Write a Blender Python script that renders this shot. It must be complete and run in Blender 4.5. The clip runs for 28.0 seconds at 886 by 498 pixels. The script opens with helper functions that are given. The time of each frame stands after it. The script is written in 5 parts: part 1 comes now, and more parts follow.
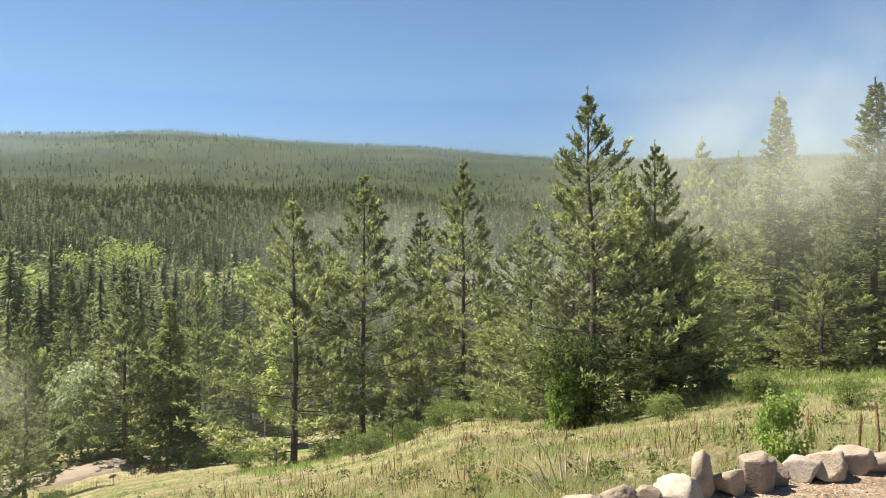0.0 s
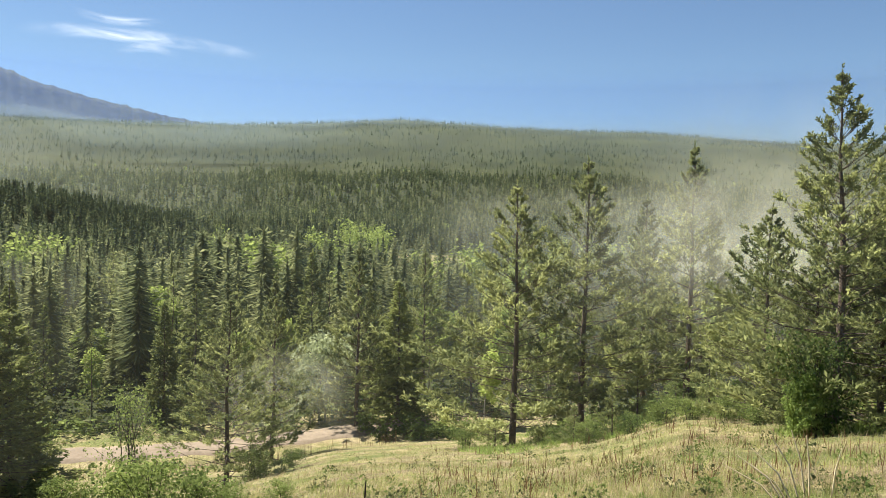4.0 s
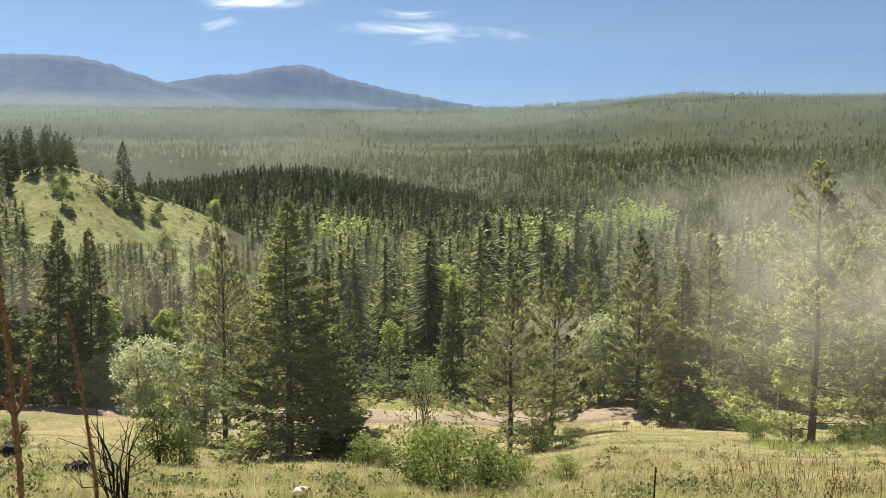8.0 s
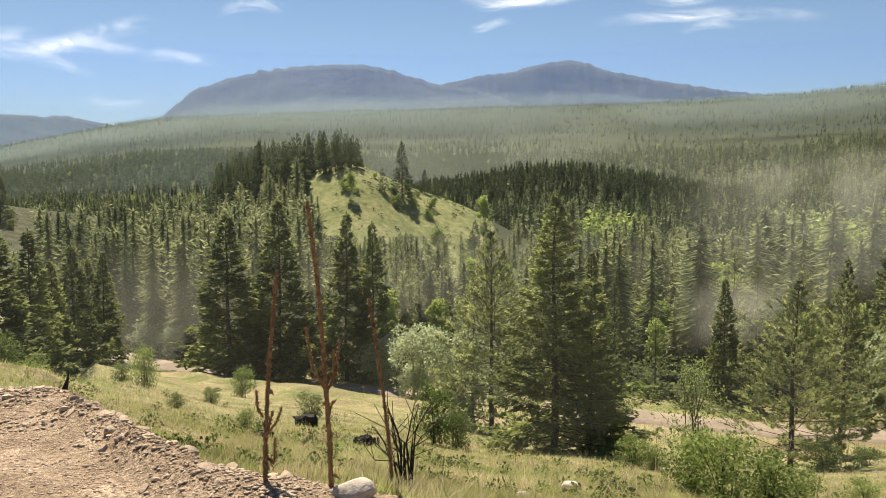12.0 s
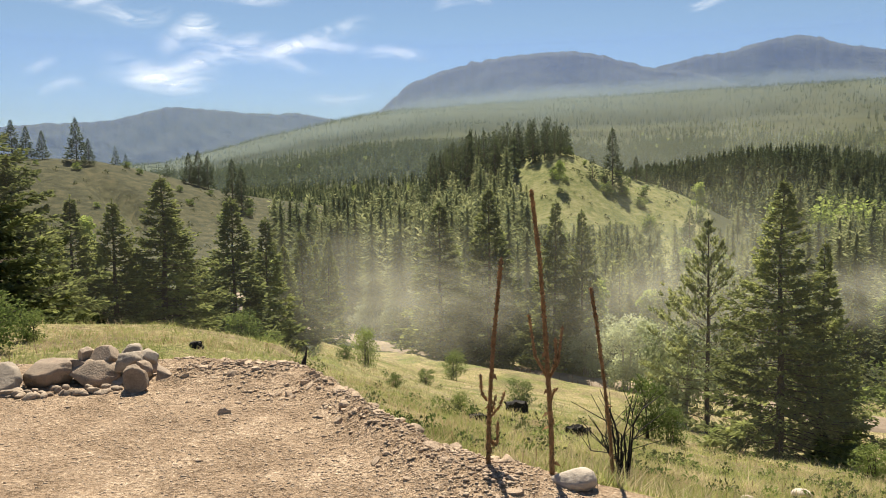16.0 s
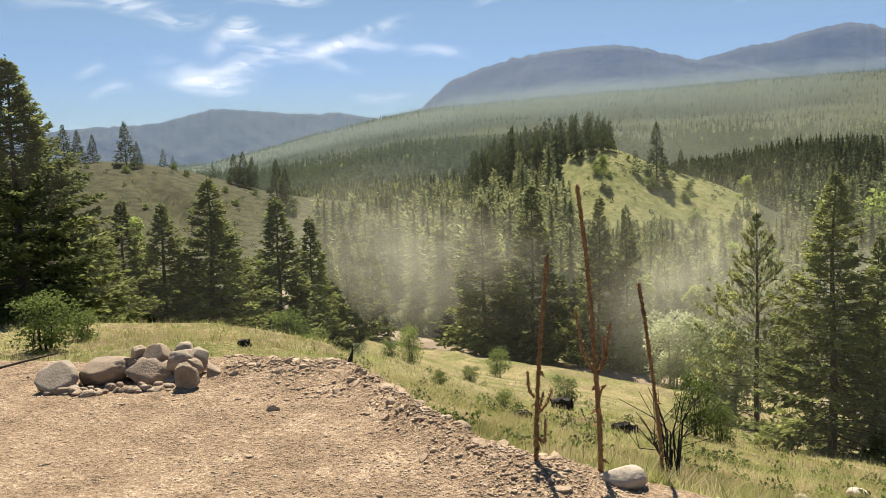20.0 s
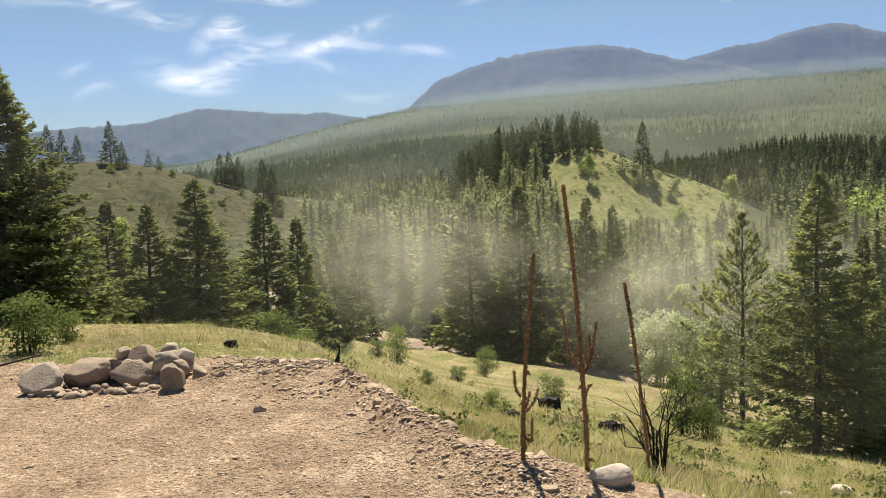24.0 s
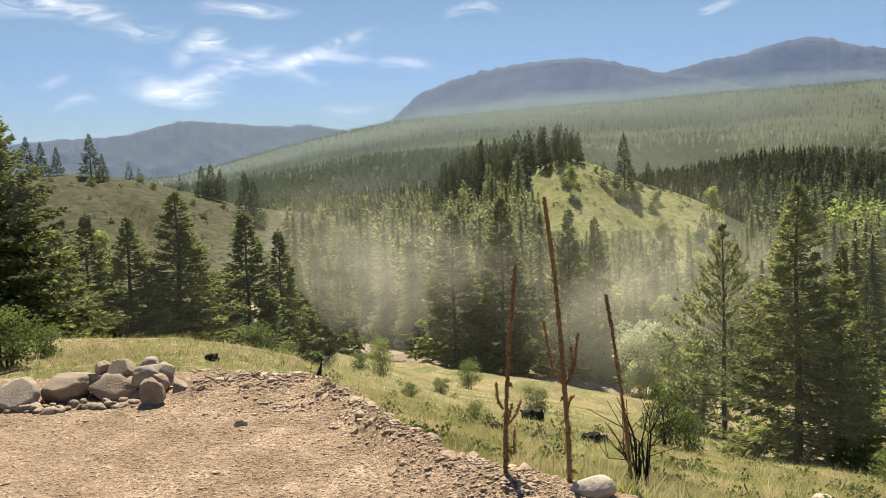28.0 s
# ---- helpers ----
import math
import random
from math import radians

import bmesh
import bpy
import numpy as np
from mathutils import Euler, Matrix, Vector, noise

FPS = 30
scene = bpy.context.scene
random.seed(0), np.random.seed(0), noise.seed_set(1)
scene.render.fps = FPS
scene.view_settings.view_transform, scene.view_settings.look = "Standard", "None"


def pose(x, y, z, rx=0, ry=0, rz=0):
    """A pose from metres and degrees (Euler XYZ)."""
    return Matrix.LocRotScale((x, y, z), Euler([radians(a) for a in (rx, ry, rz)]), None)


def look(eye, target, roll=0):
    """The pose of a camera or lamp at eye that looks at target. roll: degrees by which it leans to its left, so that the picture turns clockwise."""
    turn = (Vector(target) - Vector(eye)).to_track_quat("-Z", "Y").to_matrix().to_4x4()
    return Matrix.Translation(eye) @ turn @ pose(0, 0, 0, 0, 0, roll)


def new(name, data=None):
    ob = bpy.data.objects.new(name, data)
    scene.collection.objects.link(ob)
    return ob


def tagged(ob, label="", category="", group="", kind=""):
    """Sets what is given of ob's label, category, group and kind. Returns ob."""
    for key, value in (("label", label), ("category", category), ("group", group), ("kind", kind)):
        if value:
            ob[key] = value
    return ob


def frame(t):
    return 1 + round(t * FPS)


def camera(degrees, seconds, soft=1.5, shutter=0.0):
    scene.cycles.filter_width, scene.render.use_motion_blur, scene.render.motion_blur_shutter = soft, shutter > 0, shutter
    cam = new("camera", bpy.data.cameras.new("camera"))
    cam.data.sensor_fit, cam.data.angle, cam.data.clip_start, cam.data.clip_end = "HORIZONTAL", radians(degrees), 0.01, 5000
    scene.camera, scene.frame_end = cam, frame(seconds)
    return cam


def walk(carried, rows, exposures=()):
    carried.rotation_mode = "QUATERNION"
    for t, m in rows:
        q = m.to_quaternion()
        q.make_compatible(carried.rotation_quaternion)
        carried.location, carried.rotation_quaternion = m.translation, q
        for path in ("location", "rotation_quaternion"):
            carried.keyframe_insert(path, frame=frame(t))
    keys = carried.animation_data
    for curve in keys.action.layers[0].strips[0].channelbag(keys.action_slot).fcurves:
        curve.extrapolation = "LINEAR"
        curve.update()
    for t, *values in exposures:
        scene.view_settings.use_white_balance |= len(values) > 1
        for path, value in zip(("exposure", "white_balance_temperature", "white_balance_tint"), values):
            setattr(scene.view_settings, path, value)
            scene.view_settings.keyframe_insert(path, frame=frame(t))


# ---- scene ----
cam = camera(57.88, 28.0, 0.9)

# seconds, bearing, tilt and lean of a camera that is turned in the hand, in degrees
TURNS = (
    (0.0, 49.86, -1.28, -0.23),
    (0.5, 48.01, -1.48, -0.41),
    (1.0, 46.30, -1.66, -0.54),
    (1.5, 44.67, -1.87, -0.65),
    (2.0, 43.06, -2.01, -0.82),
    (2.5, 41.16, -2.15, -1.07),
    (4.5, 31.46, -2.48, -1.25),
    (5.0, 28.74, -2.51, -1.15),
    (5.5, 26.43, -2.60, -1.01),
    (6.0, 24.27, -2.81, -0.83),
    (6.5, 22.04, -3.15, -0.71),
    (7.0, 19.57, -3.54, -0.63),
    (7.5, 17.11, -3.89, -0.51),
    (8.0, 14.43, -4.18, -0.37),
    (8.5, 11.79, -4.37, -0.23),
    (9.0, 9.30, -4.44, -0.15),
    (9.5, 6.83, -4.39, -0.06),
    (10.0, 4.45, -4.37, 0.01),
    (10.5, 2.12, -4.34, 0.12),
    (11.0, 0.00, -4.38, 0.19),
    (11.5, -2.18, -4.45, 0.31),
    (12.0, -4.33, -4.55, 0.13),
    (12.5, -6.33, -4.61, 0.12),
    (14.5, -14.06, -5.05, 0.45),
    (15.0, -16.01, -5.21, 0.70),
    (15.5, -17.84, -5.26, 0.84),
    (16.0, -19.18, -5.25, 0.87),
    (16.5, -20.13, -5.21, 0.88),
    (17.0, -20.84, -5.16, 0.84),
    (17.5, -21.39, -5.17, 0.89),
    (18.0, -21.76, -5.24, 1.10),
    (18.5, -22.05, -5.36, 1.40),
    (19.0, -22.23, -5.47, 1.50),
    (19.5, -22.27, -5.49, 1.60),
    (20.0, -22.23, -5.38, 1.74),
    (20.5, -22.17, -5.28, 1.76),
    (21.0, -22.10, -5.29, 1.74),
    (21.5, -22.00, -5.45, 1.76),
    (23.5, -21.52, -5.56, 1.98),
    (24.0, -21.32, -5.42, 1.81),
    (24.5, -21.11, -5.25, 1.74),
    (25.0, -20.97, -5.10, 1.68),
    (25.5, -20.83, -5.05, 1.65),
    (26.0, -20.69, -5.06, 1.73),
    (26.5, -20.52, -5.04, 1.81),
    (27.0, -20.32, -4.96, 1.91),
    (27.5, -20.16, -4.78, 2.04),
    (28.0, -20.07, -4.60, 1.90),
)


def handheld(bearing, tilt, lean):
    """The eye swings on an arm's length round whoever turns."""
    b, e = radians(bearing), radians(tilt)
    eye = Vector((0.3 * (math.sin(b) + 0.358), 0.3 * (math.cos(b) - 0.934), 1.6))
    way = Vector((math.sin(b) * math.cos(e), math.cos(b) * math.cos(e), math.sin(e)))
    return look(eye, eye + way, -lean)


walk(cam, [(t, handheld(b, e, l)) for t, b, e, l in TURNS], exposures=[(0.0, 1.28, 6150, 7), (5.0, 1.15, 6250, 8), (8.0, 1.08, 6450, 9), (12.0, 1.0, 6650, 9), (18.0, 0.92, 6700, 9), (28.0, 0.92, 6700, 9)])

scene.cycles.transparent_max_bounces = 24

# ---- light ----
SUN_BEARING, SUN_HEIGHT = -24, 57
world = bpy.data.worlds.new("sky")
scene.world = world
world.use_nodes = True
wt = world.node_tree
sky = wt.nodes.new("ShaderNodeTexSky")
sky.sky_type, sky.sun_disc = "NISHITA", False
sky.sun_elevation, sky.sun_rotation = radians(SUN_HEIGHT), radians(SUN_BEARING)
sky.air_density, sky.dust_density, sky.ozone_density, sky.altitude = 1.0, 0.0, 3.0, 900
wt.links.new(sky.outputs[0], wt.nodes["Background"].inputs[0])
wt.nodes["Background"].inputs[1].default_value = 0.050
sun_lamp = new("sun", bpy.data.lights.new("sun", "SUN"))
sun_lamp.data.energy, sun_lamp.data.angle, sun_lamp.data.color = 5.0, radians(0.55), (1.0, 0.91, 0.76)
sun_lamp.matrix_world = look((0, 0, 0), (-math.sin(radians(SUN_BEARING)) * math.cos(radians(SUN_HEIGHT)),
                                         -math.cos(radians(SUN_BEARING)) * math.cos(radians(SUN_HEIGHT)), -math.sin(radians(SUN_HEIGHT))))

# ---- materials ----
def nodes_of(name):
    m = bpy.data.materials.new(name)
    m.use_nodes = True
    return m, m.node_tree, m.node_tree.nodes["Principled BSDF"]


def node(tree, kind, **sets):
    n = tree.nodes.new(kind)
    for k, v in sets.items():
        n.inputs[k.replace("_", " ")].default_value = v
    return n


def noise_of(tree, scale, detail=4, rough=0.6, where=None, distort=0.0):
    n = node(tree, "ShaderNodeTexNoise", Scale=scale, Detail=detail, Roughness=rough, Distortion=distort)
    if where is None:
        where = tree.nodes.new("ShaderNodeTexCoord").outputs["Object"]
    tree.links.new(where, n.inputs["Vector"])
    return n.outputs["Fac"]


def ramp(tree, fac, stops):
    n = tree.nodes.new("ShaderNodeValToRGB")
    el = n.color_ramp.elements
    while len(el) < len(stops):
        el.new(0.5)
    for e, (p, c) in zip(el, stops):
        e.position, e.color = p, (*c, 1)
    tree.links.new(fac, n.inputs[0])
    return n.outputs[0]


def blend(tree, fac, a, b, mode="MIX"):
    n = tree.nodes.new("ShaderNodeMix")
    n.data_type, n.blend_type = "RGBA", mode
    for s, v in ((n.inputs[0], fac), (n.inputs[6], a), (n.inputs[7], b)):
        if isinstance(v, (int, float)):
            s.default_value = v
        elif isinstance(v, tuple):
            s.default_value = (*v, 1)
        else:
            tree.links.new(v, s)
    return n.outputs[2]


def calc(tree, op, a, b=0.0, c=None):
    n = tree.nodes.new("ShaderNodeMath")
    n.operation = op
    for s, v in zip(n.inputs, (a, b, c)):
        if v is None:
            continue
        if isinstance(v, (int, float)):
            s.default_value = v
        else:
            tree.links.new(v, s)
    return n.outputs[0]


def relief(tree, bsdf, height, strength, distance):
    n = node(tree, "ShaderNodeBump", Strength=strength, Distance=distance)
    tree.links.new(height, n.inputs["Height"])
    tree.links.new(n.outputs[0], bsdf.inputs["Normal"])


def plain(name, dark, light, scale, rough=0.85, bump=0.4, dist=0.02, per_object=0.25, stain=None):
    """Two tones at two scales with fine relief, a shade apart from object to object."""
    m, t, b = nodes_of(name)
    f1, f2 = noise_of(t, scale), noise_of(t, scale * 7, 3)
    mixed = calc(t, "MULTIPLY_ADD", f1, 0.65, calc(t, "MULTIPLY", f2, 0.35))
    col = ramp(t, mixed, ((0.33, dark), (0.67, light)))
    if stain:
        col = blend(t, calc(t, "MULTIPLY", ramp(t, noise_of(t, scale * 0.45, 3), ((0.5, (0, 0, 0)), (0.68, (1, 1, 1)))), 0.7), col, stain)
    info = t.nodes.new("ShaderNodeObjectInfo")
    v = calc(t, "MULTIPLY_ADD", info.outputs["Random"], per_object, 1 - per_object / 2)
    g = t.nodes.new("ShaderNodeCombineXYZ")
    for k in range(3):
        t.links.new(v, g.inputs[k])
    t.links.new(blend(t, 1.0, col, g.outputs[0], "MULTIPLY"), b.inputs["Base Color"])
    b.inputs["Roughness"].default_value = rough
    relief(t, b, f2, bump, dist)
    return m


def leafy(name, dark, light, through_light=0.35, rough=0.75):
    """Foliage: every leaf or spray of needles its own tone, with light shining through."""
    m, t, b = nodes_of(name)
    geo = t.nodes.new("ShaderNodeNewGeometry")
    info = t.nodes.new("ShaderNodeObjectInfo")
    clump = ramp(t, noise_of(t, 0.38, 3, 0.6, geo.outputs["Position"]), ((0.36, (0, 0, 0)), (0.66, (1, 1, 1))))
    fac = calc(t, "MULTIPLY_ADD", geo.outputs["Random Per Island"], 0.22, calc(t, "MULTIPLY_ADD", info.outputs["Random"], 0.2, calc(t, "MULTIPLY", clump, 0.58)))
    col = ramp(t, fac, ((0.1, dark), (0.9, light)))
    t.links.new(col, b.inputs["Base Color"])
    b.inputs["Roughness"].default_value = rough
    b.inputs["Specular IOR Level"].default_value = 0.12
    tr = t.nodes.new("ShaderNodeBsdfTranslucent")
    t.links.new(col, tr.inputs[0])
    mx = t.nodes.new("ShaderNodeMixShader")
    mx.inputs[0].default_value = through_light
    t.links.new(b.outputs[0], mx.inputs[1])
    t.links.new(tr.outputs[0], mx.inputs[2])
    t.links.new(mx.outputs[0], t.nodes["Material Output"].inputs[0])
    return m


def vapour(name, colour, density, scale, stretch=(1, 1, 1), lo=0.35, hi=0.75, distort=0.6, through_light=0.5, plateau=1.0):
    """Dust, haze, cirrus or a veil that lifts the darks: a thin sheet that thins out to nothing at its rim, thicker in
    wisps. Generated runs 0 to 1 over the sheet.
    """
    m, t, b = nodes_of(name)
    t.nodes.remove(b)
    tc = t.nodes.new("ShaderNodeTexCoord")
    info = t.nodes.new("ShaderNodeObjectInfo")
    mp = t.nodes.new("ShaderNodeMapping")
    mp.inputs["Scale"].default_value = stretch
    t.links.new(tc.outputs["Object"], mp.inputs["Vector"])
    off = t.nodes.new("ShaderNodeVectorMath")
    off.operation = "ADD"
    t.links.new(mp.outputs[0], off.inputs[0])
    sc = calc(t, "MULTIPLY", info.outputs["Random"], 90.0)
    t.links.new(sc, off.inputs[1])
    wisps = noise_of(t, scale, 5, 0.55, off.outputs[0], distort)
    mr = t.nodes.new("ShaderNodeMapRange")
    mr.interpolation_type = "SMOOTHSTEP"
    mr.inputs["From Min"].default_value, mr.inputs["From Max"].default_value = lo, hi
    t.links.new(wisps, mr.inputs["Value"])
    uv = t.nodes.new("ShaderNodeUVMap")
    sep = t.nodes.new("ShaderNodeSeparateXYZ")
    t.links.new(uv.outputs[0], sep.inputs[0])

    def hump(v):
        w = calc(t, "MINIMUM", calc(t, "MULTIPLY", calc(t, "MULTIPLY", v, calc(t, "SUBTRACT", 1.0, v)), 4.0 * plateau), 1.0)
        return calc(t, "MULTIPLY", w, w)
    rim = calc(t, "MULTIPLY", hump(sep.outputs[0]), hump(sep.outputs[1]))
    fac = calc(t, "MULTIPLY", calc(t, "MULTIPLY", rim, mr.outputs[0]), density)
    d = t.nodes.new("ShaderNodeBsdfDiffuse")
    d.inputs[0].default_value = (*colour, 1)
    tr = t.nodes.new("ShaderNodeBsdfTranslucent")
    tr.inputs[0].default_value = (*colour, 1)
    both = t.nodes.new("ShaderNodeMixShader")
    both.inputs[0].default_value = through_light
    t.links.new(d.outputs[0], both.inputs[1])
    t.links.new(tr.outputs[0], both.inputs[2])
    clear = t.nodes.new("ShaderNodeBsdfTransparent")
    mx = t.nodes.new("ShaderNodeMixShader")
    t.links.new(fac, mx.inputs[0])
    t.links.new(clear.outputs[0], mx.inputs[1])
    t.links.new(both.outputs[0], mx.inputs[2])
    t.links.new(mx.outputs[0], t.nodes["Material Output"].inputs[0])
    return m


def ground_material():
    """Land cover by the sheet's own layers: bare dirt, meadow, woodland floor, dry hill grass."""
    m, t, b = nodes_of("ground_cover")

    def layer(n):
        a = t.nodes.new("ShaderNodeAttribute")
        a.attribute_name = n
        return a.outputs["Fac"]
    pos = t.nodes.new("ShaderNodeTexCoord").outputs["Object"]
    big, mid, fine = noise_of(t, 0.25, 4, 0.6, pos), noise_of(t, 2.2, 5, 0.65, pos), noise_of(t, 26, 5, 0.7, pos)
    grain = noise_of(t, 90, 3, 0.7, pos)
    speck = noise_of(t, 55, 4, 0.8, pos)
    # the darkest stop paints crevice shade between crumbs into the dirt colour
    dirt = ramp(t, calc(t, "MULTIPLY_ADD", mid, 0.3, calc(t, "MULTIPLY_ADD", fine, 0.35, calc(t, "MULTIPLY", speck, 0.35))), ((0.42, (0.13, 0.086, 0.052)), (0.465, (0.275, 0.195, 0.126)), (0.535, (0.385, 0.28, 0.187)), (0.59, (0.62, 0.485, 0.35))))
    dirt = blend(t, ramp(t, grain, ((0.55, (0, 0, 0)), (0.72, (1, 1, 1)))), dirt, (0.42, 0.35, 0.28))
    meadow = ramp(t, calc(t, "MULTIPLY_ADD", mid, 0.55, calc(t, "MULTIPLY", big, 0.45)), ((0.36, (0.18, 0.215, 0.06)), (0.5, (0.37, 0.315, 0.15)), (0.63, (0.52, 0.415, 0.26))))
    patches = noise_of(t, 0.55, 4, 0.6, pos)
    meadow = blend(t, calc(t, "MULTIPLY", ramp(t, patches, ((0.5, (0, 0, 0)), (0.62, (1, 1, 1)))), 0.9), meadow, (0.27, 0.205, 0.125))
    meadow = blend(t, calc(t, "MULTIPLY", ramp(t, noise_of(t, 0.33, 4, 0.6, pos), ((0.5, (0, 0, 0)), (0.64, (1, 1, 1)))), 0.7), meadow, (0.11, 0.17, 0.03))
    tuft = noise_of(t, 12, 5, 0.75, pos)
    meadow = blend(t, ramp(t, tuft, ((0.46, (1, 1, 1)), (0.56, (0, 0, 0)))), meadow, blend(t, 0.62, meadow, (0.045, 0.05, 0.015)))
    meadow = blend(t, calc(t, "MULTIPLY", ramp(t, fine, ((0.54, (0, 0, 0)), (0.66, (1, 1, 1)))), 0.6), meadow, (0.38, 0.33, 0.17))
    hillgrass = ramp(t, calc(t, "MULTIPLY_ADD", noise_of(t, 0.12, 5, 0.65, pos), 0.4, calc(t, "MULTIPLY", noise_of(t, 0.8, 5, 0.75, pos), 0.6)),
                     ((0.40, (0.10, 0.118, 0.038)), (0.5, (0.165, 0.175, 0.062)), (0.60, (0.25, 0.235, 0.108))))
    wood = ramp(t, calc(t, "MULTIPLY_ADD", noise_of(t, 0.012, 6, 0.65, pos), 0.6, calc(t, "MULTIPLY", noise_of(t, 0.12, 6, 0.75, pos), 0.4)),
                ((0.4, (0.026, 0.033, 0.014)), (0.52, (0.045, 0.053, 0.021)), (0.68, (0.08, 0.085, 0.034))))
    edge = calc(t, "MULTIPLY_ADD", mid, 0.5, -0.25)

    def mask(n):
        mr = t.nodes.new("ShaderNodeMapRange")
        mr.inputs["From Min"].default_value, mr.inputs["From Max"].default_value = 0.42, 0.58
        t.links.new(calc(t, "ADD", layer(n), edge), mr.inputs["Value"])
        return mr.outputs[0]
    col = blend(t, mask("dry_hill"), meadow, hillgrass)
    col = blend(t, mask("sage_hill"), col, ramp(t, noise_of(t, 0.5, 5, 0.7, pos), ((0.36, (0.032, 0.036, 0.017)), (0.5, (0.056, 0.057, 0.028)), (0.64, (0.09, 0.084, 0.043)))))
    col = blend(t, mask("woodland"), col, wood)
    col = blend(t, mask("dirt"), col, dirt)
    t.links.new(col, b.inputs["Base Color"])
    b.inputs["Roughness"].default_value = 0.95
    b.inputs["Specular IOR Level"].default_value = 0.15
    relief(t, b, calc(t, "MULTIPLY_ADD", fine, 0.9, calc(t, "MULTIPLY_ADD", noise_of(t, 9, 4, 0.7, pos), 1.0, mid)), 0.85, 0.065)
    return m


MAT_GROUND = ground_material()
MAT_ROAD = plain("road_gravel", (0.20, 0.15, 0.105), (0.33, 0.26, 0.19), 0.7, 0.95, 0.5, 0.03)
MAT_STONE = plain("pale_granite", (0.20, 0.148, 0.104), (0.42, 0.33, 0.242), 9, 0.85, 0.6, 0.012, 0.4, (0.38, 0.25, 0.16))
MAT_STONE_WHITE = plain("bleached_granite", (0.34, 0.285, 0.225), (0.62, 0.54, 0.45), 9, 0.85, 0.5, 0.010, 0.3, (0.42, 0.33, 0.25))
MAT_STONE_GREY = plain("grey_granite", (0.23, 0.185, 0.14), (0.44, 0.375, 0.295), 9, 0.85, 0.5, 0.010, 0.3, (0.34, 0.26, 0.19))
MAT_RUBBLE = plain("pit_gravel", (0.27, 0.19, 0.125), (0.60, 0.465, 0.335), 9, 0.9, 0.4, 0.01, 0.5)
MAT_BARK = plain("conifer_bark", (0.045, 0.032, 0.024), (0.13, 0.095, 0.07), 5, 0.95, 0.9, 0.03)
MAT_PALE_BARK = plain("aspen_bark", (0.22, 0.20, 0.16), (0.42, 0.40, 0.33), 6, 0.85, 0.5, 0.02)
MAT_CHAR = plain("charred_wood", (0.008, 0.007, 0.006), (0.035, 0.03, 0.026), 9, 0.9, 0.8, 0.02)
MAT_MULLEIN = plain("dry_mullein", (0.17, 0.09, 0.038), (0.52, 0.31, 0.145), 45, 0.95, 0.9, 0.01)
MAT_TWIG = plain("dark_twig", (0.03, 0.022, 0.018), (0.08, 0.06, 0.05), 20, 0.9, 0.4, 0.005)
MAT_PINE = leafy("pine_needles", (0.12, 0.145, 0.062), (0.45, 0.47, 0.19), 0.68)
MAT_SPRUCE = leafy("spruce_needles", (0.058, 0.078, 0.032), (0.34, 0.37, 0.13), 0.57)
MAT_FIR_DARK = leafy("dark_fir_needles", (0.034, 0.052, 0.027), (0.125, 0.155, 0.066), 0.42)
MAT_WOODS = leafy("woods_needles", (0.066, 0.088, 0.044), (0.31, 0.335, 0.155), 0.6)
MAT_WOODS_LIGHT = leafy("light_woods_needles", (0.09, 0.11, 0.05), (0.375, 0.39, 0.185), 0.6)
MAT_SAGE = leafy("sagebrush_leaves", (0.05, 0.065, 0.025), (0.16, 0.17, 0.075), 0.3)
MAT_ASPEN = leafy("aspen_leaves", (0.19, 0.25, 0.06), (0.48, 0.55, 0.17), 0.56)
MAT_SILVER = leafy("silvery_willow_leaves", (0.24, 0.28, 0.145), (0.58, 0.62, 0.38), 0.5)
MAT_SHRUB = leafy("shrub_leaves", (0.06, 0.095, 0.026), (0.30, 0.36, 0.11), 0.5)
MAT_WEED = leafy("fresh_green_leaves", (0.14, 0.20, 0.05), (0.42, 0.52, 0.15), 0.52)
MAT_GRASS = leafy("meadow_grass", (0.17, 0.21, 0.06), (0.58, 0.57, 0.23), 0.57)
MAT_STRAW = leafy("dry_straw", (0.32, 0.235, 0.12), (0.72, 0.61, 0.40), 0.5)
MAT_RUSTY = leafy("rusty_seed_heads", (0.10, 0.05, 0.025), (0.26, 0.15, 0.08), 0.2)
MAT_DUST = vapour("road_dust", (0.90, 0.89, 0.74), 0.21, 0.15, (1, 1, 1), 0.2, 0.76, 1.2)
MAT_DUST_THICK = vapour("thick_road_dust", (0.90, 0.89, 0.74), 0.18, 0.12, (1, 1, 1), 0.22, 0.74, 1.4, 0.4)
MAT_MIST_THIN = vapour("thin_hanging_dust", (0.88, 0.88, 0.74), 0.14, 0.05, (1, 1, 1), 0.2, 0.7)
MAT_MIST = vapour("hanging_dust", (0.90, 0.89, 0.76), 0.112, 0.03, (1, 1, 1), 0.2, 0.7)
# far haze: dust plus the blue-grey fading of distance, painted as sheet colour
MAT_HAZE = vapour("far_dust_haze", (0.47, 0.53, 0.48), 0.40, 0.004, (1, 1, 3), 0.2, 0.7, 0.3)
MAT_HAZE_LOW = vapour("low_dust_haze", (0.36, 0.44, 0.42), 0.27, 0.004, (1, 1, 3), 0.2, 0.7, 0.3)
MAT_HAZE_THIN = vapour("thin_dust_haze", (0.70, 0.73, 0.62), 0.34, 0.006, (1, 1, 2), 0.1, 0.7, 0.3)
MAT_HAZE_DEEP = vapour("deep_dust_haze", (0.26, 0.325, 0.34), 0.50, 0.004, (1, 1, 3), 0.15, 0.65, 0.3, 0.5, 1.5)
